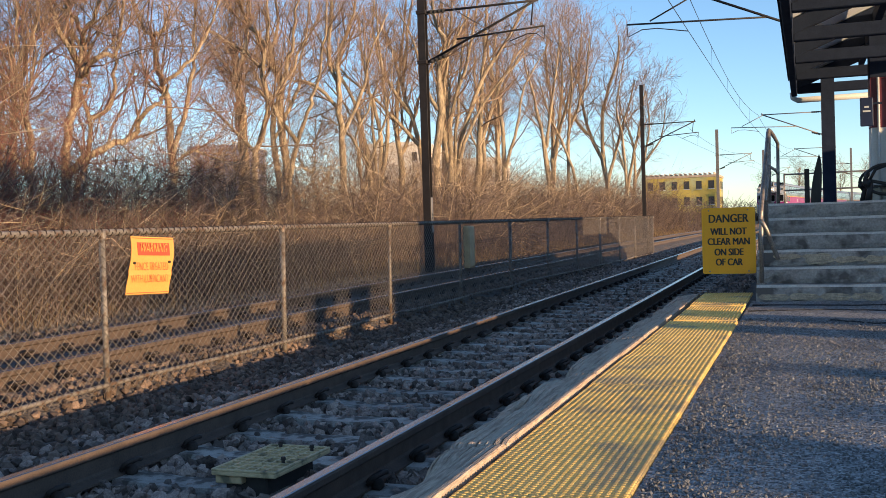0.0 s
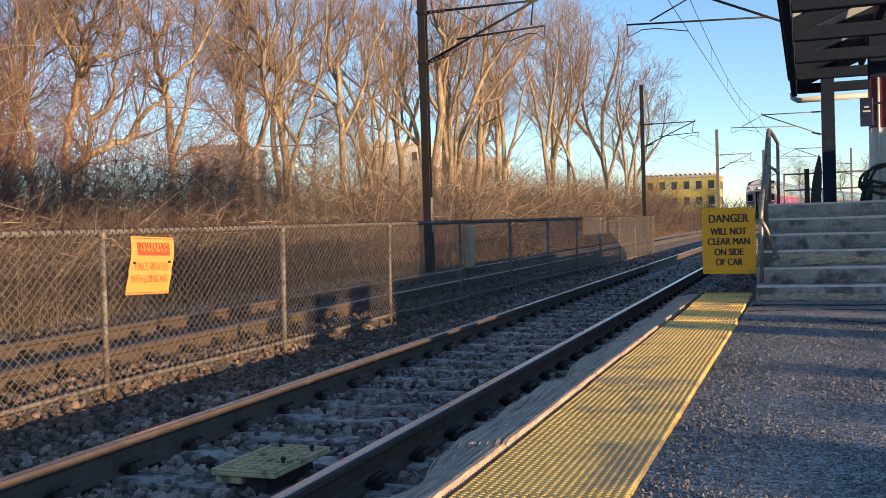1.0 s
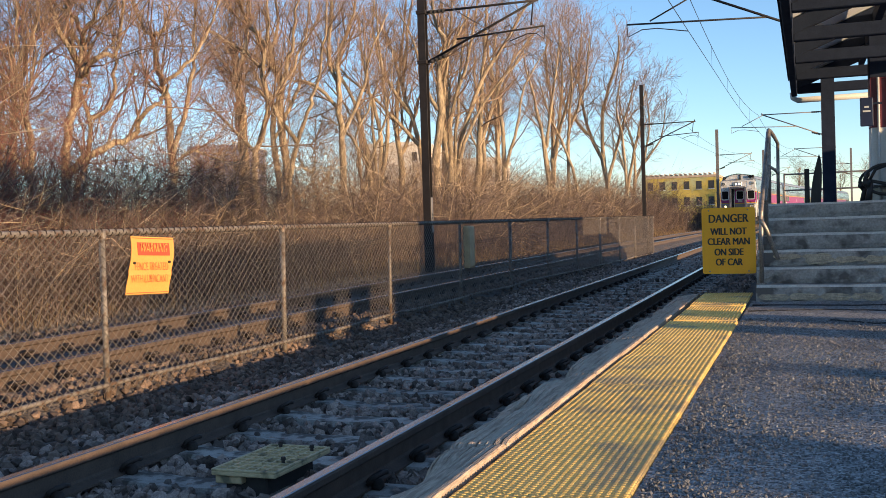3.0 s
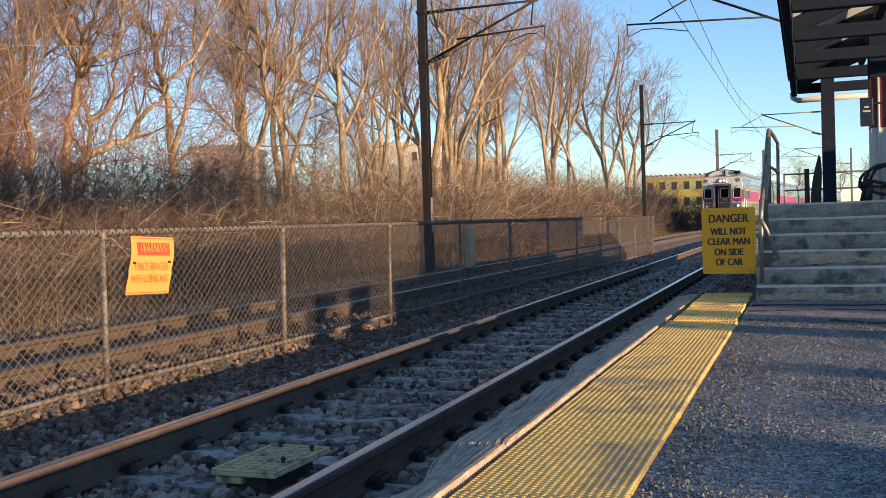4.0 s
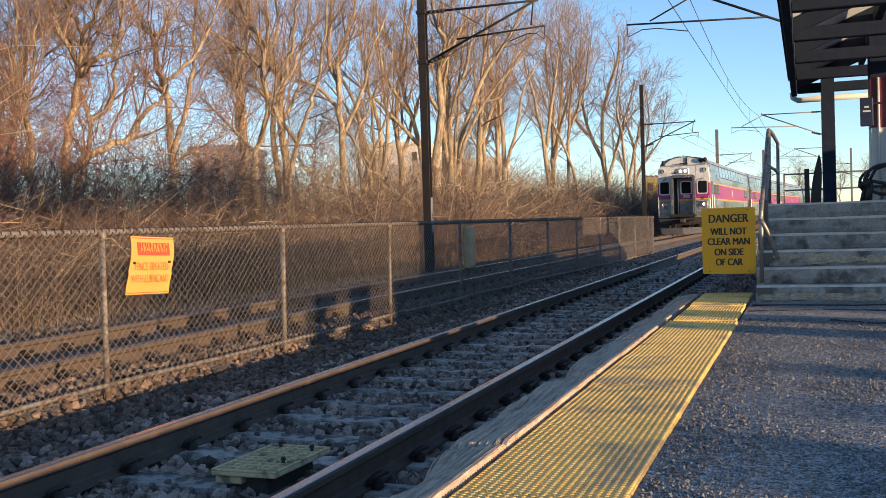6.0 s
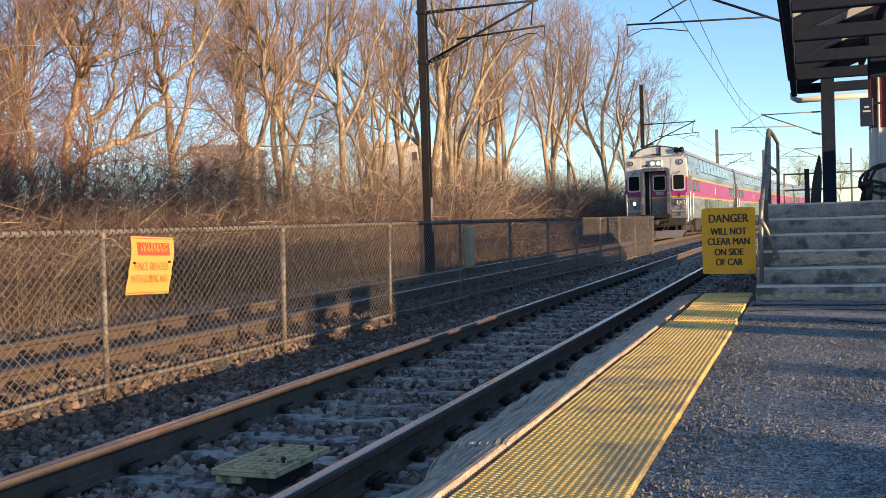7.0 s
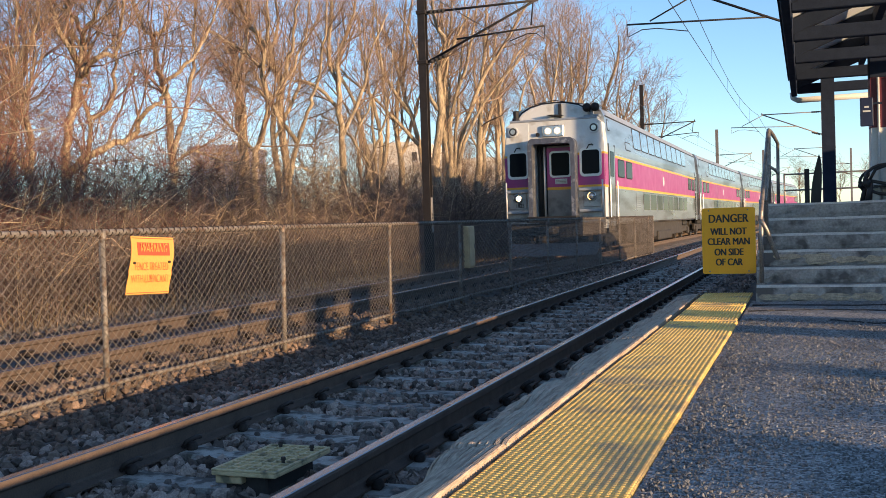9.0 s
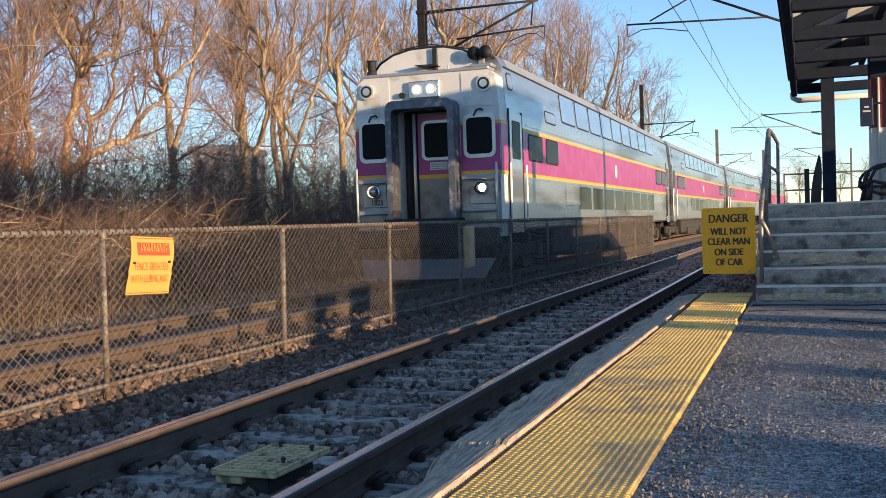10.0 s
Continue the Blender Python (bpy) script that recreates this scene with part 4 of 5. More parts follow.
        part("leg", Shape().tube([(-0.28, y, 0.0), (-0.24, y, 0.26)], [0.05, 0.03], 8), BLACK_STEEL, root, smooth=True)
        part("joint", Shape().tube([(-0.29, y - 0.03, 0.26), (-0.29, y + 0.03, 0.26)], 0.055, 10), BLACK_STEEL, root, smooth=True)
        part("leg", Shape().tube([(0.45, y, 0.0), (0.42, y, 0.26)], [0.05, 0.03], 8), BLACK_STEEL, root, smooth=True)
    for i in range(6):
        part("seat_slat", Shape().box(-0.2 + 0.1 * i, -0.12 + 0.1 * i, 0, 1.4, 0.20, 0.23, 0.005), BLACK_STEEL, root)


def ramp_plate():
    root = empty("folded_ramp", pose(3.0, 17.0, 1.285), label="black curved bridge plate folded upright against its post", category="boarding ramp")
    part("ramp_post", Shape().box(-0.045, 0.03, -0.03, 0.03, 0, 0.56, 0.008), BLACK_STEEL, root)
    side = [(0.04 + 0.035 * t + 0.10 * t ** 2.2, 0.02 + 0.76 * t) for t in [i / 10 for i in range(11)]]
    out = [(u - 0.0, v) for u, v in side] + [(u + 0.15 * (1 - (v / 0.80) ** 3), v) for u, v in side[::-1][1:]]
    part("plate", Shape().slab(out, lambda u, v, w: (u, -0.1 + w, v), 0.5), BLACK_STEEL, root)


canopy()
clad_column()
hanging_sign()
bench()
ramp_plate()


def unseen_shade_wall():
    # out of view, added to keep low sun off stairs, fence and train
    s = Shape().box(7.0, 7.3, 12.4, 22, -0.55, 2.6)
    tagged(part("shade_wall_east", s, WALL), "unseen brown wall added to shade the stairs, fence and train", "wall", kind="structure")
    # unseen boards, spaced to throw dark bands on the second track's rails
    screen = empty("board_screen", label="unseen brown boards added to cast shadow bands across the tracks", category="screen", kind="structure")
    for y0, y1, top in ((6.84, 7.40, 1.42), (7.82, 8.44, 1.45), (9.28, 10.296, 1.44), (10.30, 11.6, 2.6), (11.604, 12.397, 2.6)):
        part("board", Shape().box(7.05, 7.10, y0, y1, 0.19, top, 0.004), WALL, screen)
    # unseen panels with random gaps, added to let sun onto the asphalt in patches
    root = empty("parapet_wall", label="unseen low brown panels added to break the sun on the platform", category="wall", kind="structure")
    rg = random.Random(5)
    y = -30.0
    while y < 9.0:
        n = rg.uniform(0.3, 1.0)
        part("wall_panel", Shape().box(13.5, 13.54, y, min(y + n, 9.0), -0.55, 1.36 + rg.uniform(-0.07, 0.07)), WALL, root)
        y += n + rg.uniform(0.25, 1.0)


unseen_shade_wall()


# ---- buildings ----
def building(name, label, x, y, w, d, h, storeys, cols, mat, turn=0, roof=None, base=-0.6, wfrac=0.45, hfrac=0.5):
    root = empty(name, pose(x, y, base, 0, 0, turn), label=label, category="building")
    part("wall", Shape().box(-w / 2, w / 2, 0, d, 0, h), mat, root)
    part("roof", Shape().box(-w / 2 - 0.2, w / 2 + 0.2, -0.2, d + 0.2, h, h + 0.45), roof or mat, root)
    sh = h / storeys
    me = None
    for face in range(2):
        n = cols if face == 0 else max(2, int(cols * d / w))
        span = w if face == 0 else d
        cw = span / n
        g = Shape().box(-cw * wfrac / 2, cw * wfrac / 2, -0.04, 0.05, -sh * hfrac / 2, sh * hfrac / 2)
        me = link_mesh("window", g.v, g.f, DARK_OPENING)
        fr = Shape().box(-cw * wfrac / 2 - 0.1, cw * wfrac / 2 + 0.1, -0.07, -0.005, -sh * hfrac / 2 - 0.12, -sh * hfrac / 2)
        fm = link_mesh("sill", fr.v, fr.f, FRAME_WHITE)
        for i in range(n):
            for k in range(storeys):
                u = -span / 2 + cw * (i + 0.5)
                m = pose(u, 0, sh * (k + 0.52)) if face == 0 else pose(w / 2, d / 2 + u, sh * (k + 0.52), 0, 0, 90)
                wdw = part("window", me, DARK_OPENING, root, at=m)
                part("sill", fm, FRAME_WHITE, wdw)
    return root


yb = building("unfinished_apartment_building", "yellow-sheathed apartment building under construction, three storeys", -21.0, 215, 14.6, 14, 9.7, 3, 6, SHEATHING, roof=TIMBER, base=-0.8)
for i in range(15):
    part("roof_truss", Shape().slab([(0, 0), (0.12, 0), (0.12, 0.9), (0, 0.9)], lambda u, v, w, i=i: (-7.2 + i * 0.98 + u, 0.2 + w, 10.1 + v * 0.6), 6.0), TIMBER, yb)
building("cream_apartment_block", "pale cream apartment block behind the bare trees", -45.5, 120, 7.4, 14, 11.6, 4, 4, CREAM, turn=8, wfrac=0.3, hfrac=0.36)
building("cream_apartment_wing", "lower pale cream apartment wing behind the bare trees", -36.6, 121, 8.2, 12, 9.2, 3, 5, CREAM, turn=8, wfrac=0.3, hfrac=0.4)
building("grey_apartment_block", "blue-grey apartment block behind the bare trees", -51, 88, 5.4, 10, 9.6, 3, 3, BLUE_GREY, turn=18, wfrac=0.3, hfrac=0.36)
building("white_stair_tower", "narrow cream stair tower behind the bare trees", -60.7, 112, 1.5, 4, 11.2, 4, 1, CREAM, turn=18, wfrac=0.3, hfrac=0.3)


# ---- trees and brush ----
def grow(rg, lines, p, d, length, r, level, kids, minr):
    """One branch and what springs from it, as polylines by level: straight, upswept and thin."""
    k = (0, 6, 4, 3)[level]
    pts, rad = [p], [r]
    end = (0, 0.35, 0.45, 0.6)[level]
    wob = rg.normal(0, 0.15 + 0.03 * level, (k, 3))
    wob[:, 2] += (0, 0.10, 0.07, 0.04)[level]
    for i in range(1, k):
        d = d + wob[i]
        d = d / math.sqrt(d.dot(d))
        pts.append(pts[-1] + d * (length / (k - 1)))
        rad.append(max(minr, r * (1 - (1 - end) * i / (k - 1))))
    lines[level].append((pts, rad))
    if level < len(kids):
        sprout(rg, lines, pts, rad, level, int(kids[level] * rg.uniform(0.7, 1.3) + 0.5), length, kids, minr, 0.2)


def sprout(rg, lines, pts, rad, level, n, length, kids, minr, low):
    """Branches leaving a limb at open angles, shorter towards its tip."""
    k = len(pts)
    for t in rg.uniform(low, 1.0, n):
        q = t * (k - 1)
        i = min(int(q), k - 2)
        dd = pts[i + 1] - pts[i]
        dd = dd / math.sqrt(dd.dot(dd))
        side = rg.normal(size=3)
        side = side - dd * side.dot(dd)
        side = side / math.sqrt(side.dot(side))
        ang = rg.uniform(0.35, 0.85)
        ra = max(minr, min(rad[i] * rg.uniform(0.25, 0.5), 0.045))
        ln = length * (rg.uniform(0.55, 1.4) if level == 0 else rg.uniform(0.28, 0.62))
        grow(rg, lines, pts[i] + (pts[i + 1] - pts[i]) * (q - i), dd * math.cos(ang) + side * math.sin(ang), ln * (1.15 - 0.4 * t), ra, level + 1, kids, minr)


def limb(rg, r, way, first):
    """A crooked limb through a few bends (along the line, up), tapering towards its tip."""
    k = len(way)
    depth = np.cumsum(rg.normal(0, 0.22, k))
    depth -= depth[0]
    P = [np.array((depth[i], way[i][0], way[i][1])) for i in range(k)]
    pts = []
    for i in range(k - 1):
        a, b, c, d = P[max(i - 1, 0)], P[i], P[i + 1], P[min(i + 2, k - 1)]
        for j in range(4):
            t = j / 4
            pts.append(0.5 * (2 * b + (c - a) * t + (2 * a - 5 * b + 4 * c - d) * t * t + (3 * b - a - 3 * c + d) * t ** 3) + rg.normal(0, 0.035, 3) * (1 if i + j else 0))
    pts.append(P[-1])
    n = len(pts)
    end = 0.22 if first else 0.3
    rad = [r * ((1 - (1 - end) * i / (n - 1)) * (1 + 0.45 * max(0, 1 - i / 2) * first) * (1 + 0.08 * math.sin(i * 2.1))) for i in range(n)]
    return pts, rad


def tree(name, label, seed, stems, kids, at, minr, reach):
    """A bare tree: its limbs (radius, bends) make the trunk, what sprouts from them the crown."""
    rg = np.random.default_rng(seed)
    lines = [[] for _ in range(4)]
    for i, (r, way) in enumerate(stems):
        pts, rad = limb(rg, r, way, i == 0)
        if i and way[0][1] > 0.5:
            spine = [q for ln in lines[0] for q in ln[0]]
            pts[0] = min(spine, key=lambda q: abs(q[1] - pts[0][1]) + abs(q[2] - pts[0][2]))
        lines[0].append((pts, rad))
        sprout(rg, lines, pts, rad, 0, int(kids[0] * (1.0 if way[0][1] < 0.5 else 0.7)), reach, kids, minr, 0.33 if way[0][1] < 0.5 else 0.12)
    root = empty(name, at, label=label, category="tree", group="trees beside the railway")
    v, f = many_tubes(lines[0], 10)
    part("trunk", link_mesh("trunk", v, f, BARK, True), BARK, root)
    V, F, base = [], [], 0
    for lv, sides in ((1, 5), (2, 3), (3, 3)):
        v, f = many_tubes(lines[lv], sides)
        V.append(v)
        F.append(f + base)
        base += len(v)
    part("crown", link_mesh("crown", np.concatenate(V), np.concatenate(F), TWIG), TWIG, root, "bare branches and twigs")
    return root


# tree line west of the tracks
G = -0.6
T1 = tree("tree", "leafless tree with pale sunlit bark in the winter thicket", 60, [(0.10, [(0.0, 0.0), (0.0, 2.9), (0.0, 3.9), (-0.1, 4.8), (-0.3, 5.6), (-0.2, 6.2), (-0.2, 7.4)]),
           (0.06, [(0.0, 3.0), (-0.3, 3.5), (-0.6, 3.8), (-1.0, 4.0)]),
           (0.04, [(-0.1, 4.8), (0.2, 5.6), (0.2, 6.4), (0.4, 7.3)])], (18, 10, 6), pose(-13.0, 18.4, G, 0, 0, -49), 0.0034, 2.5)
T2 = tree("tree", "leafless tree with pale sunlit bark in the winter thicket", 61, [(0.13, [(0.0, 0.0), (0.0, 3.3), (0.2, 4.6), (0.4, 5.6), (0.5, 6.6), (0.2, 7.2), (-0.0, 7.9)]),
           (0.07, [(0.4, 5.8), (0.0, 6.5), (-0.1, 7.0), (-0.3, 7.5)]),
           (0.06, [(0.5, 6.5), (0.8, 6.9), (1.1, 7.6)]),
           (0.07, [(0.4, 5.5), (0.9, 5.9), (1.3, 6.0), (1.3, 6.5), (1.5, 7.7)]),
           (0.10, [(0.1, 3.3), (0.8, 3.8), (1.5, 4.1), (1.8, 4.6), (2.2, 4.9), (2.4, 5.3)])], (17, 10, 6), pose(-13.4, 20.0, G, 0, 0, -51), 0.0034, 2.5)
T3 = tree("tree", "leafless tree with pale sunlit bark in the winter thicket", 62, [(0.13, [(0.0, 0.0), (0.1, 3.5), (0.1, 5.1), (-0.1, 6.2), (-0.3, 7.3), (-0.6, 7.8), (-0.9, 8.9)]),
           (0.10, [(0.1, 0.0), (0.2, 3.8), (0.5, 4.9), (0.8, 6.2), (0.9, 7.4), (1.0, 9.1)]),
           (0.06, [(-0.3, 7.3), (0.1, 7.5), (0.2, 8.1), (0.3, 9.1)]),
           (0.06, [(-0.1, 6.0), (0.6, 6.4), (1.2, 7.3), (1.6, 8.2), (1.8, 9.0)]),
           (0.05, [(0.2, 3.8), (0.8, 4.0), (1.6, 3.7)])], (18, 10, 6), pose(-14.0, 25.0, G, 0, 0, -56), 0.0036, 2.5)
T4 = tree("tree", "leafless tree with pale sunlit bark in the winter thicket", 63, [(0.13, [(0.0, 0.0), (0.1, 2.8), (0.2, 4.3), (0.6, 5.6), (0.5, 7.1), (0.7, 8.4), (0.7, 10.4)]),
           (0.09, [(0.5, 7.8), (0.1, 8.6), (-0.2, 9.2), (-0.5, 10.2)]),
           (0.09, [(0.6, 6.0), (1.1, 6.5), (1.4, 7.4), (1.6, 8.6), (1.8, 10.0)]),
           (0.06, [(0.5, 7.0), (-0.3, 7.8), (-1.1, 8.3), (-1.7, 8.5)]),
           (0.06, [(0.2, 4.3), (-0.7, 5.3), (-1.6, 6.2)])], (18, 10, 6), pose(-14.2, 30.0, G, 0, 0, -60), 0.0038, 2.5)
T5 = tree("tree", "leafless tree with pale sunlit bark in the winter thicket", 64, [(0.11, [(0.0, 0.0), (0.3, 3.3), (0.6, 4.8), (1.0, 5.9), (1.4, 6.9), (1.7, 8.5), (1.9, 10.5)]),
           (0.08, [(0.2, 3.1), (0.1, 4.9), (-0.0, 6.3), (0.6, 7.5), (1.1, 8.7), (1.3, 10.7)]),
           (0.08, [(0.6, 4.8), (-0.2, 6.1), (-1.0, 6.9), (-1.8, 7.3)])], (17, 10, 6), pose(-14.6, 32.8, G, 0, 0, -62), 0.0040, 2.5)
T6 = tree("tree", "leafless tree with pale sunlit bark in the winter thicket", 65, [(0.16, [(0.0, 0.0), (0.1, 4.6), (0.0, 6.9), (0.1, 8.7), (0.6, 10.1), (1.2, 11.9)]),
           (0.11, [(0.0, 7.4), (-0.3, 8.9), (-0.1, 11.0), (-0.0, 12.4)]),
           (0.09, [(0.1, 6.4), (-0.8, 7.5), (-1.8, 7.8), (-2.7, 8.3)]),
           (0.09, [(0.1, 5.5), (1.0, 7.3), (1.4, 8.9), (2.2, 10.6)])], (18, 10, 6), pose(-15.0, 38.7, G, 0, 0, -65), 0.0040, 2.5)
T7 = tree("tree", "leafless tree with pale sunlit bark in the winter thicket", 66, [(0.16, [(0.0, 0.0), (-0.6, 5.7), (-1.4, 8.6), (-1.9, 10.9), (-2.9, 13.0)]),
           (0.11, [(-0.6, 5.7), (-2.1, 7.5), (-3.7, 9.0), (-4.9, 10.2)]),
           (0.11, [(-1.1, 7.3), (-2.3, 9.5), (-2.8, 11.5), (-2.6, 13.8)]),
           (0.11, [(-1.4, 8.6), (-1.2, 10.6), (-0.9, 12.6), (-0.6, 14.0)])], (15, 8, 5), pose(-15.0, 49.8, G, 0, 0, -70), 0.0044, 3.0)
T8 = tree("tree", "leafless tree with pale sunlit bark in the winter thicket", 67, [(0.24, [(0.0, 0.0), (0.0, 4.8), (0.3, 7.3), (0.3, 9.5), (0.6, 10.7), (0.1, 12.1), (0.3, 14.6)]),
           (0.11, [(0.2, 7.3), (-0.6, 9.0), (-0.9, 10.7), (-1.8, 12.7)]),
           (0.11, [(0.3, 9.5), (1.3, 11.2), (2.0, 12.6)])], (14, 8, 5), pose(-14.4, 48.8, G, 0, 0, -70), 0.0044, 3.0)
T9 = tree("tree", "leafless tree with several stems fanning out from the ground", 68, [(0.18, [(-0.0, 0.0), (-0.0, 4.6), (0.2, 7.5), (1.1, 10.4), (1.9, 14.1)]),
           (0.16, [(0.2, 0.0), (0.6, 5.9), (1.7, 8.9), (3.2, 11.4), (4.6, 13.5)]),
           (0.14, [(-0.0, 4.0), (-0.3, 6.9), (-0.0, 9.8), (0.4, 14.2)]),
           (0.11, [(0.1, 3.7), (1.1, 6.7), (2.6, 8.9), (4.1, 10.4)]),
           (0.11, [(0.1, 3.1), (0.4, 6.6), (0.7, 9.8), (1.0, 13.3)])], (10, 8, 5), pose(-14.4, 50.9, G, 0, 0, -71), 0.0044, 3.0)
T10 = tree("tree", "leafless tree with several stems fanning out from the ground", 69, [(0.22, [(0.0, 0.0), (0.4, 5.2), (0.6, 7.9), (0.9, 11.1), (1.2, 15.2)]),
           (0.12, [(0.5, 6.0), (1.4, 8.6), (2.2, 10.4), (4.2, 12.9)]),
           (0.10, [(0.6, 7.3), (0.3, 10.2), (0.3, 12.7)])], (13, 8, 5), pose(-14.8, 55.8, G, 0, 0, -72), 0.0048, 3.0)
T11 = tree("tree", "leafless tree with pale sunlit bark in the winter thicket", 70, [(0.16, [(0.0, 0.0), (0.1, 6.3), (-0.1, 9.0), (0.6, 10.9), (2.2, 13.2)]),
           (0.11, [(0.1, 5.0), (1.0, 7.7), (1.5, 10.1), (2.8, 12.2)]),
           (0.11, [(-0.1, 8.8), (-0.5, 11.3), (-0.1, 13.3)])], (14, 8, 5), pose(-14.6, 61.5, G, 0, 0, -74), 0.0056, 3.0)
T12 = tree("tree", "broad tall leafless tree with a fine upswept crown", 71, [(0.17, [(0.0, 0.0), (-0.8, 7.1), (-1.3, 10.2), (-2.0, 13.2), (-2.2, 15.3)]),
           (0.13, [(-0.7, 6.6), (-0.2, 10.2), (0.3, 13.5), (0.6, 15.6)])], (17, 9, 5), pose(-14.6, 75.8, G, 0, 0, -77), 0.0072, 4.2)
T13 = tree("tree", "broad tall leafless tree with a fine upswept crown", 72, [(0.17, [(0.0, 0.0), (-0.1, 7.6), (0.3, 12.2), (0.1, 16.0)]),
           (0.14, [(1.0, 0.0), (0.2, 5.7), (-1.4, 9.6), (-2.2, 12.7)]),
           (0.14, [(0.0, 8.7), (1.3, 12.1), (1.8, 15.8)])], (17, 9, 5), pose(-14.2, 79.0, G, 0, 0, -78), 0.0072, 4.2)
T14 = tree("tree", "broad tall leafless tree with a fine upswept crown", 73, [(0.24, [(0.0, 0.0), (-0.4, 6.1), (-1.6, 9.1), (-2.5, 13.6), (-2.1, 18.0)]),
           (0.20, [(-0.5, 6.1), (-0.5, 11.0), (0.9, 15.4), (1.1, 17.6)]),
           (0.16, [(-0.2, 5.1), (1.1, 9.5), (2.4, 13.8)]),
           (0.16, [(-1.6, 8.9), (-3.7, 11.7), (-4.4, 15.2)])], (17, 9, 5), pose(-13.2, 90.7, G, 0, 0, -80), 0.0080, 4.2)
T15 = tree("tree", "broad tall leafless tree with a fine upswept crown", 74, [(0.15, [(0.0, 0.0), (-0.2, 7.9), (-0.7, 11.3), (0.0, 15.1)]),
           (0.15, [(0.0, 4.5), (1.0, 8.8), (1.7, 12.4)])], (17, 9, 5), pose(-11.5, 89.4, G, 0, 0, -81), 0.0088, 4.2)
SPOTS = []
rgt = random.Random(31)
for i in range(11):
    SPOTS.append((rgt.choice([T4, T5, T6, T8, T10]), -rgt.uniform(19, 30), 19 + i * 7.5 + rgt.uniform(-2, 2), rgt.uniform(0, 360), rgt.uniform(0.75, 0.95)))
for x, y, a, sc in ((-17.0, 84.0, 40, 0.95), (-18.5, 74.0, 190, 0.9), (-13.5, 104.0, 100, 0.8), (-20, 66, 20, 0.9)):
    SPOTS.append((T14, x, y, a, sc))
for x, y, sc in ((2, 190, 0.6), (9, 205, 0.6), (-4, 205, 0.55), (15, 215, 0.65)):
    SPOTS.append((T13, x, y, rgt.uniform(0, 360), sc))
for src, x, y, a, sc in ((T9, -17.0, 47.5, 70, 0.9), (T10, -17.6, 51.5, 250, 0.9), (T5, -16.6, 44.0, 300, 0.95), (T6, -17.2, 34.5, 30, 0.85), (T8, -17.6, 39.0, 140, 0.85),
                         (T3, -16.6, 21.5, 200, 0.9), (T4, -16.8, 25.0, 250, 0.85), (T11, -16.5, 57.0, 20, 0.9)):
    SPOTS.append((src, x, y, a, sc))
for src, x, y, a, sc in SPOTS:
    c = copy_thing(src, pose(x, y, G, 0, 0, a))
    c.scale = (sc, sc, sc)


def brush(name, label, count, x0, x1, y0, y1, h, mat, seed, power=1.0, r=0.006, lean=0.22, twigs=6):
    rg = np.random.default_rng(seed)
    y = y0 + (y1 - y0) * rg.random(count) ** power
    x = rg.uniform(x0, x1, count) + 5.2e-4 * np.maximum(0, y - 40) ** 2
    stems, side = [], []
    for i in range(count):
        H = rg.uniform(*h)
        if noise.noise((x[i] * 0.5, y[i] * 0.28, 2)) < -0.1:
            H *= 0.6
        d = np.array([rg.normal(0, lean), rg.normal(0, lean), 1.0])
        b = np.array([rg.normal(0, 0.3), rg.normal(0, 0.3), -0.1])
        rr = r * rg.uniform(0.7, 1.5) * (1 + y[i] / 60)
        pts = [np.array([x[i], y[i], -0.6]) + d * H * t + b * H * t * t for t in (0, 0.33, 0.66, 1.0)]
        stems.append((pts, [rr, rr * 0.85, rr * 0.65, rr * 0.4]))
        for j in range(twigs):
            t = rg.uniform(0.25, 0.95)
            q = np.array([x[i], y[i], -0.6]) + d * H * t + b * H * t * t
            e = np.array([rg.normal(0, 0.7), rg.normal(0, 0.7), rg.uniform(0.0, 0.9)])
            ln = H * rg.uniform(0.12, 0.42)
            side.append(([q, q + e * ln * 0.5, q + (e + rg.normal(0, 0.25, 3)) * ln], [rr * 0.5, rr * 0.42, rr * 0.3]))
    v1, f1 = many_tubes(stems, 3)
    v2, f2 = many_tubes(side, 3)
    me = link_mesh(name, np.concatenate([v1, v2]), np.concatenate([f1, f2 + len(v1)]), mat)
    tagged(part(name, me, mat), label, "brush", kind="stuff")


brush("front_brush", "tangled red-brown winter brush beyond the tracks", 4200, -12.8, -8.4, 7, 95, (1.5, 4.0), SHRUB, 41, 1.25, lean=0.24, twigs=7)
brush("back_brush", "tall grey-brown saplings and brush under the trees", 4200, -20, -12.4, 10, 110, (2.6, 6.6), TWIG, 42, 1.15, 0.0055, 0.15, twigs=9)
brush("pale_saplings", "thin pale sunlit saplings standing in the brush", 420, -13.5, -9.0, 9, 75, (2.4, 5.5), PALE_STEM, 48, 1.2, 0.010, 0.13, 7)
brush("dry_grass", "dry straw-coloured weeds along the tracks", 2600, -10.0, -7.6, 7, 90, (0.25, 1.1), STRAW, 43, 1.2, 0.004, 0.4, 1)
brush("far_brush", "far brown brush beside the curve", 1000, -12.0, -8.0, 90, 200, (1.5, 4.0), SHRUB, 44, 1.0, 0.01, twigs=3)
brush("far_woods", "far grey-brown bare woods behind the thicket", 1800, -75, -30, 20, 170, (4.0, 8.0), TWIG, 45, 1.0, 0.014, 0.16, 4)
brush("red_saplings", "thin reddish saplings among the trees", 230, -14.5, -11.5, 15, 23, (4.0, 7.8), RED_TWIG, 46, 1.0, 0.005, 0.10, 16)
brush("east_woods", "far bare woods east of the line", 1100, 24, 75, 128, 260, (6.0, 10.0), TWIG, 47, 1.0, 0.05, 0.12, 5)


# ---- train ----
HW = 1.49  # half width of a car
CAR = 25.8


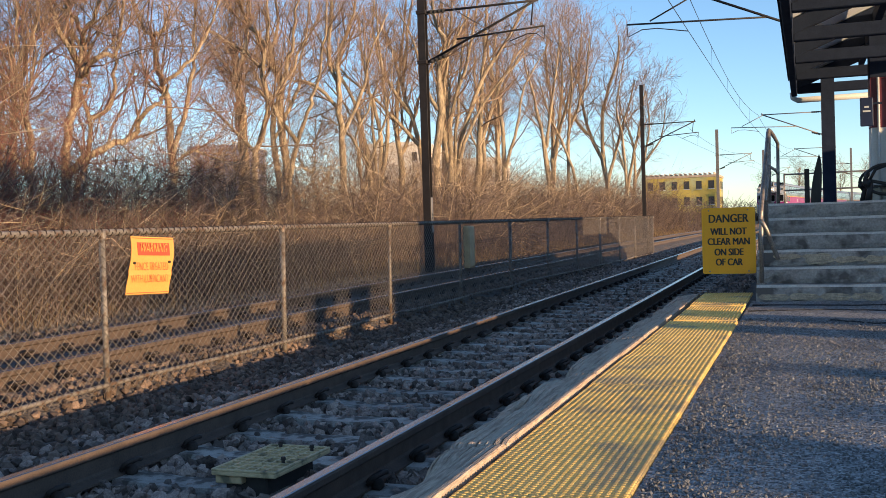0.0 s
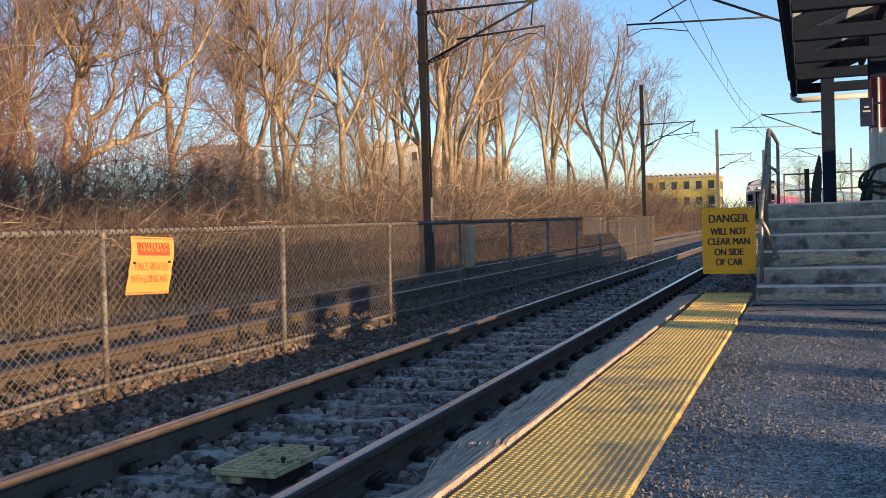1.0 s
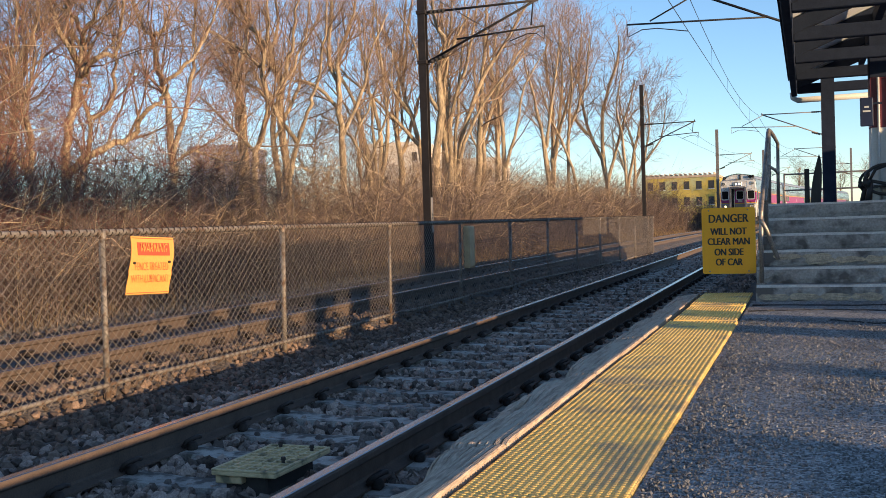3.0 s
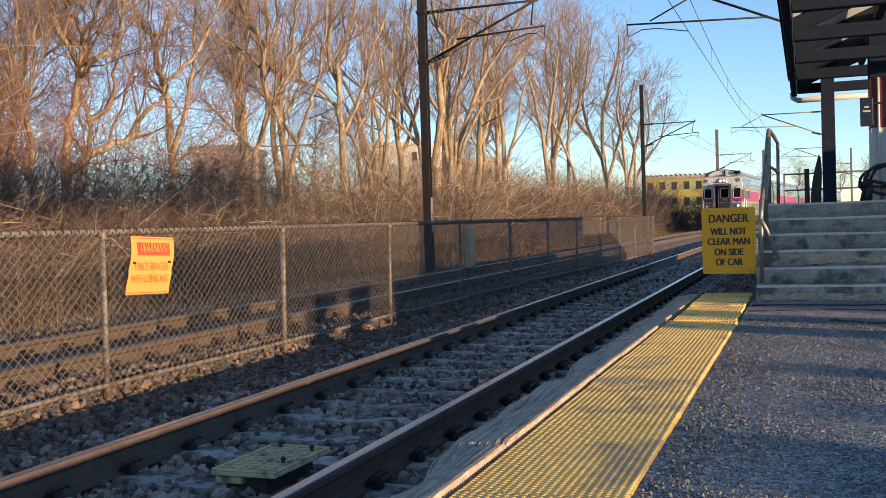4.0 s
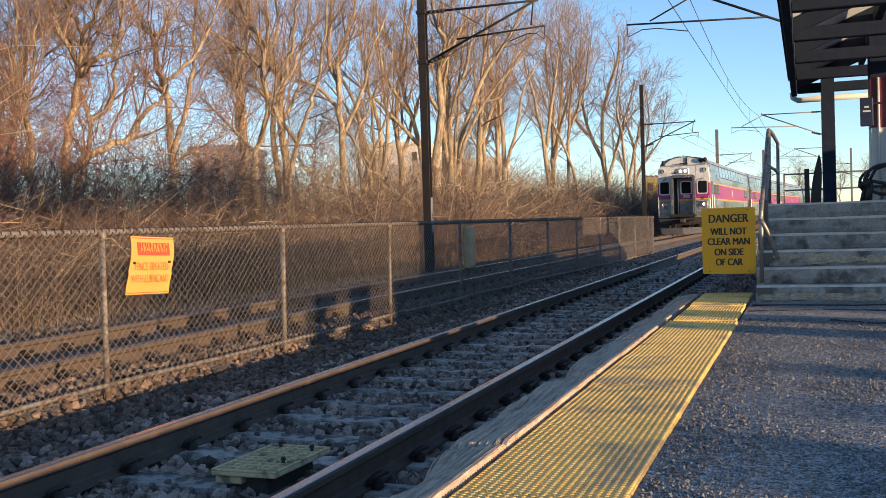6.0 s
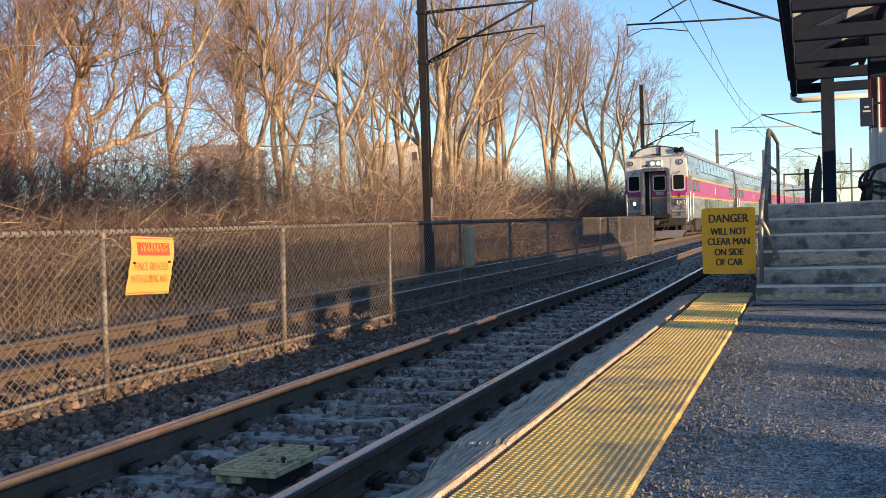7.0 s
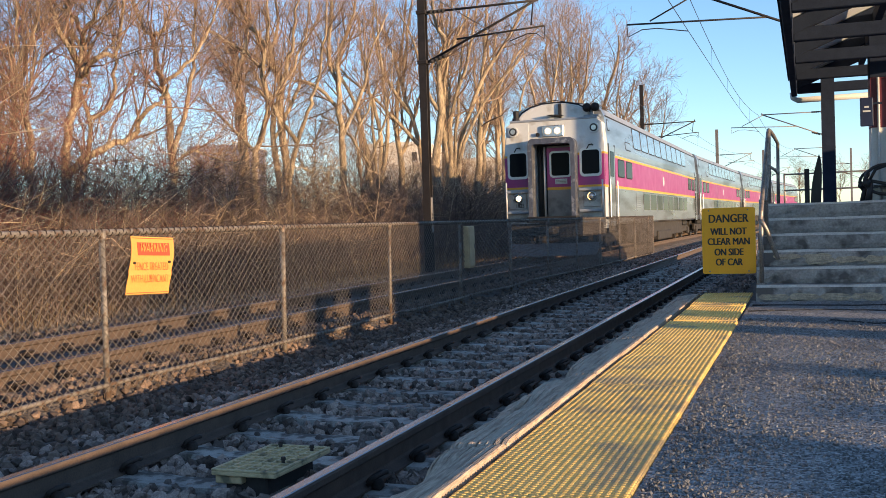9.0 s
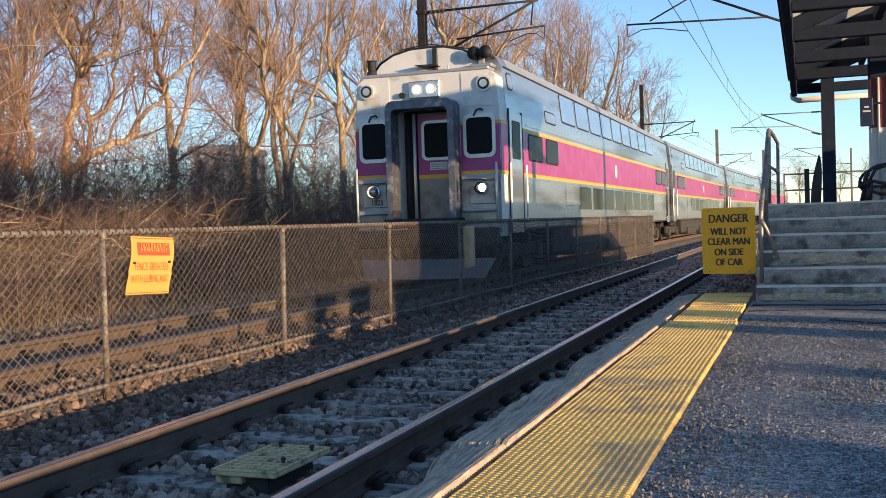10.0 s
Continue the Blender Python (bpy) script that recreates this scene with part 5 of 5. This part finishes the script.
def on_side(sign, eps):
    """Lays (along, up, out) onto a car side."""
    return lambda u, v, w: (sign * (HW + eps + w - lean_in(v)), u, v)


def lean_in(z):
    return 0.0 if z < 3.3 else (z - 3.3) * 0.10


def plate(outline, sign, eps=0.004, depth=0.006):
    """A flat panel on a car side that follows the inward lean of its upper wall."""
    return Shape().slab(outline, on_side(sign, eps), depth)


def rect(u0, u1, v0, v1):
    return [(u0, v0), (u1, v0), (u1, v1), (u0, v1)]


BODY = [(1.42, 0.98), (HW, 1.04), (HW, 3.30), (HW - 0.085, 4.15), (HW - 0.20, 4.38), (0.90, 4.55), (0.45, 4.61), (0.0, 4.63)]


def ring(y, shrink=0.0, drop=0.0):
    right = [(x * (1 - shrink), y, z - (drop * max(0, z - 3.6))) for x, z in BODY]
    return right + [(-x, yy, z) for x, yy, z in right[::-1][1:]]


def bogie(parent, y):
    b = part("bogie", Shape().box(-1.10, -0.95, y - 1.7, y + 1.7, 0.42, 0.72, 0.03).box(0.95, 1.10, y - 1.7, y + 1.7, 0.42, 0.72, 0.03).box(-0.95, 0.95, y - 0.3, y + 0.3, 0.4, 0.75, 0.03), GRIME, parent)
    for sy in (-1.25, 1.25):
        for sx in (-1, 1):
            part("axle_box", Shape().box(sx * 1.10 - 0.08, sx * 1.10 + 0.08, y + sy - 0.2, y + sy + 0.2, 0.3, 0.64, 0.03), GRIME, b)
    for sx in (-1.0, 1.0):
        part("air_spring", Shape().tube([(sx, y, 0.7), (sx, y, 0.78), (sx, y, 0.87), (sx, y, 0.95)], [0.22, 0.26, 0.26, 0.22], 12), RUBBER, b)
    out = []
    for sy in (-1.25, 1.25):
        s = Shape().tube([(-0.74, 0, 0), (0.74, 0, 0)], 0.08, 10)
        for sx in (-1, 1):
            s.tube([(sx * 0.69, 0, 0), (sx * 0.70, 0, 0), (sx * 0.725, 0, 0), (sx * 0.73, 0, 0), (sx * 0.82, 0, 0)], [0.30, 0.485, 0.485, 0.46, 0.455], 28)
            for k in range(6):
                a = k * math.pi / 3
                s.tube([(sx * 0.82, 0.22 * math.cos(a), 0.22 * math.sin(a)), (sx * 0.835, 0.22 * math.cos(a), 0.22 * math.sin(a))], 0.04, 6)
        out.append((part("wheelset", s, WHEEL, parent, at=pose(0, y + sy, 0.457)), (0, y + sy, 0.457)))
    return out


def rail_car(cab, label):
    root = empty("rail_car", label=label, category="train car", group="cars of the train")
    wheels = []
    y0 = 0.58 if cab else 0.35
    shell = Shape().loft([ring(y0), ring(6.0), ring(CAR - 0.5), ring(CAR - 0.35, 0.02)])
    part("body", shell, STEEL, root, "brushed stainless steel shell")
    part("roof", Shape().loft([[(x, y, z + 0.006) for x, z in [(HW - 0.09, 4.16), (HW - 0.20, 4.39), (0.90, 4.56), (0.45, 4.62), (0, 4.64), (-0.45, 4.62), (-0.90, 4.56), (-HW + 0.20, 4.39), (-HW + 0.09, 4.16)]] for y in (y0 + 0.5, CAR - 0.5)], closed=False, cap=False), ROOF, root)
    for i in range(5):
        part("roof_rib", Shape().loft([[(x * 1.002, y, z + 0.03) for x, z in BODY[4:]] for y in (2 + i * 5.2, 2.06 + i * 5.2)], closed=False, cap=False), ROOF, root)
    for sg in (1, -1):
        a = 0.30 if cab else 0.4
        part("side_stripe", plate(rect(a + (1.42 if cab else 0), CAR - 0.55, 2.15, 2.99), sg), PURPLE, root, "purple stripe")
        part("stripe_line", plate(rect(a + (1.42 if cab else 0), CAR - 0.55, 2.99, 3.06), sg, 0.006), YELLOW_LINE, root, "golden pinstripe")
        part("stripe_line", plate(rect(a + (1.42 if cab else 0), CAR - 0.55, 2.075, 2.15), sg, 0.006), YELLOW_LINE, root, "golden pinstripe")
        if cab:
            part("corner_band", plate(rect(0.12, 0.60, 2.15, 3.04), sg, -0.008, 0.012), PURPLE, root, "purple band")
            part("corner_line", plate(rect(0.12, 0.60, 3.04, 3.10), sg, -0.008, 0.013), YELLOW_LINE, root, "golden pinstripe")
            part("corner_line", plate(rect(0.12, 0.60, 2.08, 2.15), sg, -0.008, 0.013), YELLOW_LINE, root, "golden pinstripe")
        part("gutter_line", plate(rect(a + 0.4, CAR - 0.5, 4.16, 4.19), sg, 0.0, 0.012), RUBBER, root)
        for z, d in ((1.30, 0.02), (1.10, 0.02), (2.03, 0.012), (3.12, 0.012)):
            part("belt_rail", plate(rect(a + 1.7, CAR - 0.5, z, z + 0.045), sg, 0.0, d), STEEL, root)
        for y in (5.35, 10.2, 15.2, 20.6):
            part("panel_seam", plate(rect(y, y + 0.02, 1.05, 4.1), sg, 0.0, 0.0075), GRIME, root)
        for i in range(9):
            u = 5.45 + i * 1.72
            # pane coloured as if reflecting the sky
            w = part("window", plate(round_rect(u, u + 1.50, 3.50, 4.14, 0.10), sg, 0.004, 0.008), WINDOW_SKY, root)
            part("window_gasket", plate(round_rect(u - 0.035, u + 1.535, 3.465, 4.175, 0.13), sg, 0.0, 0.009), RUBBER, w, "thin black rubber gasket")
            if i < 8:
                uu = u + 1.75
                w = part("window", plate(round_rect(uu, uu + 1.46, 1.42, 2.0, 0.05), sg, 0.008, 0.008), WINDOW, root)
                part("window_gasket", plate(round_rect(uu - 0.05, uu + 1.51, 1.37, 2.05, 0.07), sg, 0.0, 0.012), STEEL, w, "pale metal window frame")
        for u0, u1 in ((2.16, 3.30), (3.68, 4.80), (21.4, 22.6), (22.95, 24.1)):
            w = part("window", plate(round_rect(u0, u1, 2.45, 2.94, 0.07), sg, 0.014, 0.008), WINDOW, root)
            part("window_gasket", plate(round_rect(u0 - 0.035, u1 + 0.035, 2.415, 2.975, 0.09), sg, 0.008, 0.010), RUBBER, w, "black rubber gasket")
        w = part("small_window", plate(round_rect(3.75, 4.72, 3.36, 3.58, 0.08), sg, 0.004, 0.009), STEEL, root)
        part("window_gasket", plate(round_rect(3.72, 4.75, 3.33, 3.61, 0.10), sg, 0.0, 0.008), RUBBER, w, "thin black rubber gasket")
        w = part("small_window", plate(round_rect(0.85, 1.20, 3.78, 4.06, 0.08), sg, 0.004, 0.009), STEEL, root)
        part("window_gasket", plate(round_rect(0.82, 1.23, 3.75, 4.09, 0.10), sg, 0.0, 0.008), RUBBER, w, "thin black rubber gasket")
        part("emblem", plate([(12.6 + 0.2 * math.cos(k * math.pi / 8), 2.57 + 0.2 * math.sin(k * math.pi / 8)) for k in range(16)], sg, 0.008, 0.004), WHITE_PAINT, root, "round pale emblem")
        for dy in ((0.75,) if cab else (0.6,)) + (CAR - 1.35,):
            dr = part("side_door", plate(rect(dy - 0.05, dy + 0.85, 0.95, 3.3), sg, 0.004, 0.012), STEEL, root)
            part("door_window", plate(round_rect(dy + 0.12, dy + 0.70, 2.40, 3.15, 0.06), sg, 0.016, 0.008), WINDOW, dr)
            part("door_seal", plate(rect(dy - 0.12, dy - 0.05, 0.95, 3.36), sg, 0.0, 0.02), RUBBER, dr)
            part("door_seal", plate(rect(dy + 0.85, dy + 0.92, 0.95, 3.36), sg, 0.0, 0.02), RUBBER, dr)
            for g in (dy - 0.2, dy + 1.0):
                part("grab_rail", Shape().tube([(sg * (HW + 0.06), g, 1.2), (sg * (HW + 0.06), g, 2.3)], 0.02, 6), FRAME_WHITE if dy < 5 else RUBBER, root)
        part("vent_grille", plate(rect(5.6, 6.5, 1.45, 2.0), sg, 0.004, 0.01), STEEL, root)
        for i in range(7):
            part("vent_slat", plate(rect(5.65, 6.45, 1.50 + 0.07 * i, 1.52 + 0.07 * i), sg, 0.014, 0.004), ROOF, root)
    part("underframe", Shape().box(-1.25, 1.25, 5.2, CAR - 5.2, 0.38, 1.02, 0.05), GRIME, root)
    part("equipment_box", Shape().box(-1.35, 1.35, 7, 10, 0.28, 0.62, 0.05).box(-1.35, 1.35, 12, 16, 0.25, 0.62, 0.05), GRIME, root)
    # wide black block added between cars, giving the darkness of the gap
    part("dark_gap_block", Shape().box(-1.28, 1.28, CAR - 0.40, CAR + 0.30, 1.15, 4.05, 0.05), RUBBER, root)
    part("end_vent", Shape().box(-1.2, 1.2, CAR - 0.42, CAR - 0.3, 4.1, 4.4, 0.04), GRIME, root)
    for y in (3.0, CAR - 3.0):
        wheels += bogie(root, y)
    if cab:
        cab_end(root)
    for ob in root.children:
        if not ob.name.startswith(("wheelset", "turning_lamp")):
            ob.matrix_basis = pose(0, 0, -0.1) @ ob.matrix_basis
    return root, wheels


TURNING = []


def bowl(sign):
    """The lit cap (-1) or the rest (1) of a lamp's globe."""
    lo, hi = (0.65, 1.5) if sign < 0 else (-0.65, 1.5)
    rings = [[(0.1 * math.cos(e) * math.cos(a), sign * 0.1 * math.sin(e), 0.1 * math.cos(e) * math.sin(a)) for a in [k * math.pi / 9 for k in range(18)]] for e in [lo + (hi - lo) * i / 7 for i in range(8)]]
    return Shape().loft(rings, cap=False)


def cab_end(root):
    """The driving end, facing along -y."""
    face = lambda u, v, w: (u, 0.10 - w, v)
    # face wall to either side of the doorway
    for sg in (1, -1):
        half = [(sg * 0.60, 0.90), (sg * 1.46, 0.90), (sg * (HW - 0.01), 1.2), (sg * (HW - 0.01), 3.30), (sg * 1.465, 3.42), (sg * 0.60, 3.42)]
        part("cab_face", Shape().loft([[(x, 0.10, z) for x, z in half], [(x, 0.60, z) for x, z in half]]), CAP, root, "off-white painted cab front")
    brow = [(HW - 0.025, 3.42), (1.42, 3.95), (1.22, 4.10), (-1.22, 4.10), (-1.42, 3.95), (-HW + 0.025, 3.42)]
    part("cab_brow", Shape().loft([[(x, 0.10, z) for x, z in brow], [(x, 0.60, z) for x, z in brow]]), CAP, root, "off-white painted cab front")
    cap_prof = [(1.22, 4.08), (0.98, 4.36), (0.72, 4.50), (0.36, 4.585), (0, 4.60)]
    capf = cap_prof + [(-x, z) for x, z in cap_prof[::-1][1:]]
    part("roof_cap", Shape().loft([[(x * 0.96, 0.22, z - 0.03) for x, z in capf], [(x, 0.36, z) for x, z in capf], [(x * 1.03, 1.1, z + 0.02) for x, z in capf]]), CAP, root, "off-white rounded roof cap")
    part("cap_edge", Shape().tube([(x, 0.30, z + 0.012) for x, z in capf], 0.022, 6), RUBBER, root, "black cap edge")
    part("shoulder", Shape().box(-1.30, 1.30, 0.08, 0.5, 4.06, 4.13, 0.02), ROOF, root)
    # painted bands to either side of the doorway
    for sg in (1, -1):
        lo, hi = sorted((sg * 0.70, sg * (HW - 0.012)))
        part("front_band", Shape().slab(rect(lo, hi, 2.16, 3.04), face, 0.004), PURPLE, root, "purple band")
        part("band_line", Shape().slab(rect(lo, hi, 3.04, 3.10), face, 0.005), YELLOW_LINE, root, "golden pinstripe")
        part("band_line", Shape().slab(rect(lo, hi, 2.10, 2.16), face, 0.005), YELLOW_LINE, root, "golden pinstripe")
        c = sg * 1.08
        w = part("cab_window", Shape().slab(round_rect(c - 0.26, c + 0.26, 2.47, 3.17, 0.09), lambda u, v, d: (u, 0.074 - d, v), 0.006), WINDOW, root)
        frame_ = Shape()
        o, q = round_rect(c - 0.32, c + 0.32, 2.40, 3.24, 0.13), round_rect(c - 0.255, c + 0.255, 2.475, 3.165, 0.085)
        frame_.loft([[(u, 0.098, v) for u, v in o], [(u, 0.065, v) for u, v in o], [(u, 0.065, v) for u, v in q], [(u, 0.085, v) for u, v in q]], cap=False)
        part("window_frame", frame_, FRAME_WHITE, w, "rounded silver window frame")
        part("wiper", Shape().tube([(c - 0.10, 0.05, 3.20), (c - 0.03, 0.035, 3.31), (c + 0.06, 0.035, 3.32), (c + 0.08, 0.06, 3.29)], 0.018, 6), RUBBER, root)
        # steps and handles below
        part("foot_board", Shape().box(c - 0.34, c + 0.34, -0.06, 0.10, 1.99, 2.07, 0.015), ROOF, root)
        part("foot_board", Shape().box(c - 0.34, c + 0.34, -0.06, 0.10, 1.38, 1.46, 0.015), ROOF, root)
        part("lower_panel", Shape().slab(rect(min(sg * .7, sg * 1.47), max(sg * .7, sg * 1.47), 0.98, 2.10), face, 0.006), WORN_STEEL, root)
        part("corner_rail", Shape().tube([(sg * 1.43, -0.04, 1.22), (sg * 1.43, -0.04, 2.30)], 0.025, 8), FRAME_WHITE, root, smooth=True)
        # marker port above
        part("marker_bezel", Shape().tube([(sg * 1.20, 0.10, 3.80), (sg * 1.20, 0.04, 3.80)], 0.15, 20), FRAME_WHITE, root, smooth=False)
        part("marker_ring", Shape().tube([(sg * 1.20, 0.045, 3.80), (sg * 1.20, 0.03, 3.80)], 0.115, 20), RUBBER, root)
        part("marker_lens", Shape().tube([(sg * 1.20, 0.035, 3.80), (sg * 1.20, 0.02, 3.80)], 0.075, 16), LENS, root)
        part("access_panel", Shape().slab([(sg * 0.74, 3.38), (sg * 1.44, 3.38), (sg * 1.40, 3.97), (sg * 0.74, 4.02)], face, 0.012), CAP, root)
    # ditch lamps: flashing imitated by added turning globes that show their lit face by turns
    for sg in (1, -1):
        hx = sg * 1.10
        part("ditch_housing", Shape().loft([[(hx + r * math.cos(a), y, 1.83 + r * math.sin(a)) for a in [k * math.pi / 10 for k in range(20)]] for r, y in ((0.135, 0.10), (0.135, -0.03), (0.115, -0.04), (0.11, 0.05))], cap=False), STEEL, root)
        part("lamp_box", Shape().box(hx - 0.26, hx + 0.26, 0.06, 0.10, 1.52, 1.97, 0.015), WORN_STEEL, root)
        lamp = part("turning_lamp", bowl(1), LENS, root, "clear lamp back", smooth=True, at=pose(hx, -0.005, 1.73))
        part("lit_face", bowl(-1), DITCH, lamp, "lit amber-white lamp face", smooth=True)
        TURNING.append((lamp, (hx, -0.005, 1.73), 0.75 if sg < 0 else 1.75))
    lettering("1825", 0.155, INK, root, pose(-1.05, 0.052, 1.615, 90), name="car_number", squeeze=0.85, bold=0.003)
    # doorway: projecting frame, recessed door
    part("door_recess", Shape().box(-0.598, 0.598, 0.50, 0.56, 0.92, 3.40), RUBBER, root)
    fr = Shape()
    o, q = round_rect(-0.69, 0.69, 1.10, 3.54, 0.16), round_rect(-0.57, 0.57, 1.22, 3.38, 0.10)
    fr.loft([[(u, 0.098, v) for u, v in o], [(u, -0.30, v) for u, v in o], [(u, -0.30, v) for u, v in q], [(u, 0.10, v) for u, v in q]], cap=False)
    part("door_frame", fr, DOOR_STEEL, root, "projecting dark steel door frame")
    door = part("end_door", Shape().box(-0.30, 0.56, 0.445, 0.475, 1.22, 3.35, 0.005), SHADED_DOOR_GREY, root)
    part("door_band", Shape().box(-0.30, 0.56, 0.438, 0.444, 2.14, 3.30), PURPLE, door)
    part("door_line", Shape().box(-0.30, 0.56, 0.436, 0.444, 2.06, 2.14), YELLOW_LINE, door)
    wd = part("door_window", Shape().slab(round_rect(-0.17, 0.38, 2.47, 3.15, 0.08), lambda u, v, d: (u, 0.434 - d, v), 0.004), WINDOW, door)
    o, q = round_rect(-0.22, 0.43, 2.42, 3.20, 0.11), round_rect(-0.165, 0.375, 2.475, 3.145, 0.075)
    part("door_window_frame", Shape().loft([[(u, 0.437, v) for u, v in o], [(u, 0.422, v) for u, v in o], [(u, 0.422, v) for u, v in q], [(u, 0.436, v) for u, v in q]], cap=False), FRAME_WHITE, door)
    part("door_notice", Shape().box(-0.06, 0.30, 0.43, 0.436, 2.23, 2.38), WHITE_PAINT, door, "pale paper notice")
    for i in range(3):
        part("notice_bar", Shape().box(-0.03, 0.27, 0.4275, 0.4295, 2.25 + 0.04 * i, 2.265 + 0.04 * i), PIPE, door)
    part("inner_post", Shape().tube([(-0.36, 0.40, 1.25), (-0.36, 0.40, 3.34)], 0.035, 8), FRAME_WHITE, root, smooth=True)
    part("inner_post", Shape().tube([(-0.47, 0.35, 1.25), (-0.47, 0.35, 3.34)], 0.02, 8), RUBBER, root, smooth=True)
    part("threshold", Shape().box(-0.74, 0.74, -0.42, 0.10, 1.10, 1.28, 0.02), RUBBER, root)
    # head lamps
    part("lamp_panel", Shape().box(-0.32, 0.32, 0.03, 0.10, 3.60, 3.93, 0.02), STEEL, root)
    for x in (-0.14, 0.14):
        part("head_lamp_bezel", Shape().tube([(x, 0.035, 3.765), (x, 0.012, 3.765)], 0.115, 18), FRAME_WHITE, root)
        part("head_lamp", Shape().tube([(x, 0.012, 3.765), (x, 0.0, 3.765)], [0.082, 0.066], 18), HEADLIGHT, root, "lit white lamp")
    part("camera_knob", Shape().tube([(-0.46, 0.10, 3.68), (-0.46, 0.03, 3.68)], 0.055, 12), RUBBER, root)
    # roof gear: horns, beacon, antenna plate
    for x, y in ((1.02, 0.16), (1.26, 0.12)):
        part("horn", Shape().tube([(x, y + 0.45, 4.34), (x, y + 0.12, 4.36), (x, y - 0.02, 4.38), (x, y - 0.10, 4.38)], [0.03, 0.05, 0.115, 0.13], 14), POLE, root, "brown trumpet horn", smooth=True)
    part("horn_bracket", Shape().box(0.90, 1.36, 0.10, 0.4, 4.12, 4.18, 0.02).box(1.08, 1.18, 0.16, 0.26, 4.16, 4.36), ROOF, root)
    part("beacon", Shape().tube([(-1.14, 0.22, 4.12), (-1.14, 0.22, 4.20), (-1.14, 0.22, 4.22), (-1.14, 0.22, 4.40), (-1.14, 0.22, 4.42)], [0.12, 0.10, 0.075, 0.09, 0.11], 12), RUBBER, root)
    part("antenna_plate", Shape().slab([(-0.15, 0), (0.18, 0.02), (0.12, 0.05), (-0.30, 0.06)], lambda u, v, w: (u + 0.12, 0.02 + w, 4.18 + v), 0.22), RUBBER, root)
    part("cap_seam", Shape().box(0.15, 0.24, 0.16, 0.30, 4.10, 4.56, 0.01), RUBBER, root)
    for x in (-0.95, -0.4, 0.45):
        part("lift_eye", Shape().tube([(x, 0.25, 4.12), (x, 0.25, 4.22)], 0.035, 8), CAP, root)
    part("cap_rail", Shape().tube([(-0.6, 0.34, 4.60), (0.0, 0.34, 4.68), (0.95, 0.34, 4.50)], 0.012, 6), RUBBER, root)
    # pilot plough, coupler and hoses
    blade = Shape()
    blade.loft([[(-1.38, -0.05, 0.50), (0, -0.30, 0.50), (1.38, -0.05, 0.50), (1.38, 0.0, 0.50), (0, -0.22, 0.50), (-1.38, 0.0, 0.50)],
                [(-1.22, -0.30, 0.14), (0, -0.62, 0.14), (1.22, -0.30, 0.14), (1.22, -0.25, 0.14), (0, -0.55, 0.14), (-1.22, -0.25, 0.14)]])
    part("pilot_plough", blade, POLE_GREY, root, "pale steel pilot plough")
    part("coupler", Shape().box(-0.14, 0.14, -0.75, 0.1, 0.78, 1.0, 0.04), GRIME, root)
    part("buffer_beam", Shape().box(-1.42, 1.42, -0.12, 0.3, 0.72, 1.08, 0.03), GRIME, root)
    for x in (-0.6, -0.4, 0.4, 0.6):
        part("brake_hose", Shape().tube([(x, -0.12, 0.95), (x, -0.30, 0.85), (x, -0.32, 0.62), (x * 0.8, -0.4, 0.5)], 0.025, 6), RUBBER, root)


CARS = [rail_car(True, "stainless double-deck cab car with a purple stripe and lit headlamps")]
for i in range(3):
    CARS.append(rail_car(False, "stainless double-deck coach with a purple stripe, coupled in the train"))


def motions():
    # where the train's front stands along the line, second by second
    run = [(0, 119.6), (0.5, 115.2), (1, 110.9), (1.5, 106.6), (2, 102.2), (2.5, 97.5), (3, 92.5), (3.5, 87.3), (4, 82.0), (4.5, 76.9), (5, 71.7), (5.5, 66.5), (6, 61.3), (6.5, 56.1),
           (7, 51.0), (7.5, 45.9), (8, 40.5), (8.5, 35.05), (9, 29.5), (9.5, 24.05), (10, 18.7)]

    def stand(y0):
        a, b = y0 + 3.0, y0 + CAR - 3.0
        xa, xb = TRACK2_X + bend(a), TRACK2_X + bend(b)
        turn = math.atan2(xb - xa, b - a)
        return Matrix.Translation((xa - 3.0 * math.sin(turn), y0, TRACK2_Z)) @ Matrix.Rotation(-turn, 4, "Z")
    ts, ds = [r[0] for r in run], [r[1] for r in run]
    for i, (car, wheels) in enumerate(CARS):
        walk(car, [(t, stand(d + i * (CAR + 0.35))) for t, d in run])
        for w, at in wheels:
            rows = []
            for k in range(301):
                t = k / 30
                d = float(np.interp(t, ts, ds))
                rows.append((t, pose(*at) @ Matrix.Rotation((119.6 - d) / 0.457, 4, "X")))
            walk(w, rows)
    for lamp, at, lit in TURNING:
        walk(lamp, [(k / 8, pose(*at, 0, 0, 180 * (k / 8 - lit))) for k in range(81)])


motions()
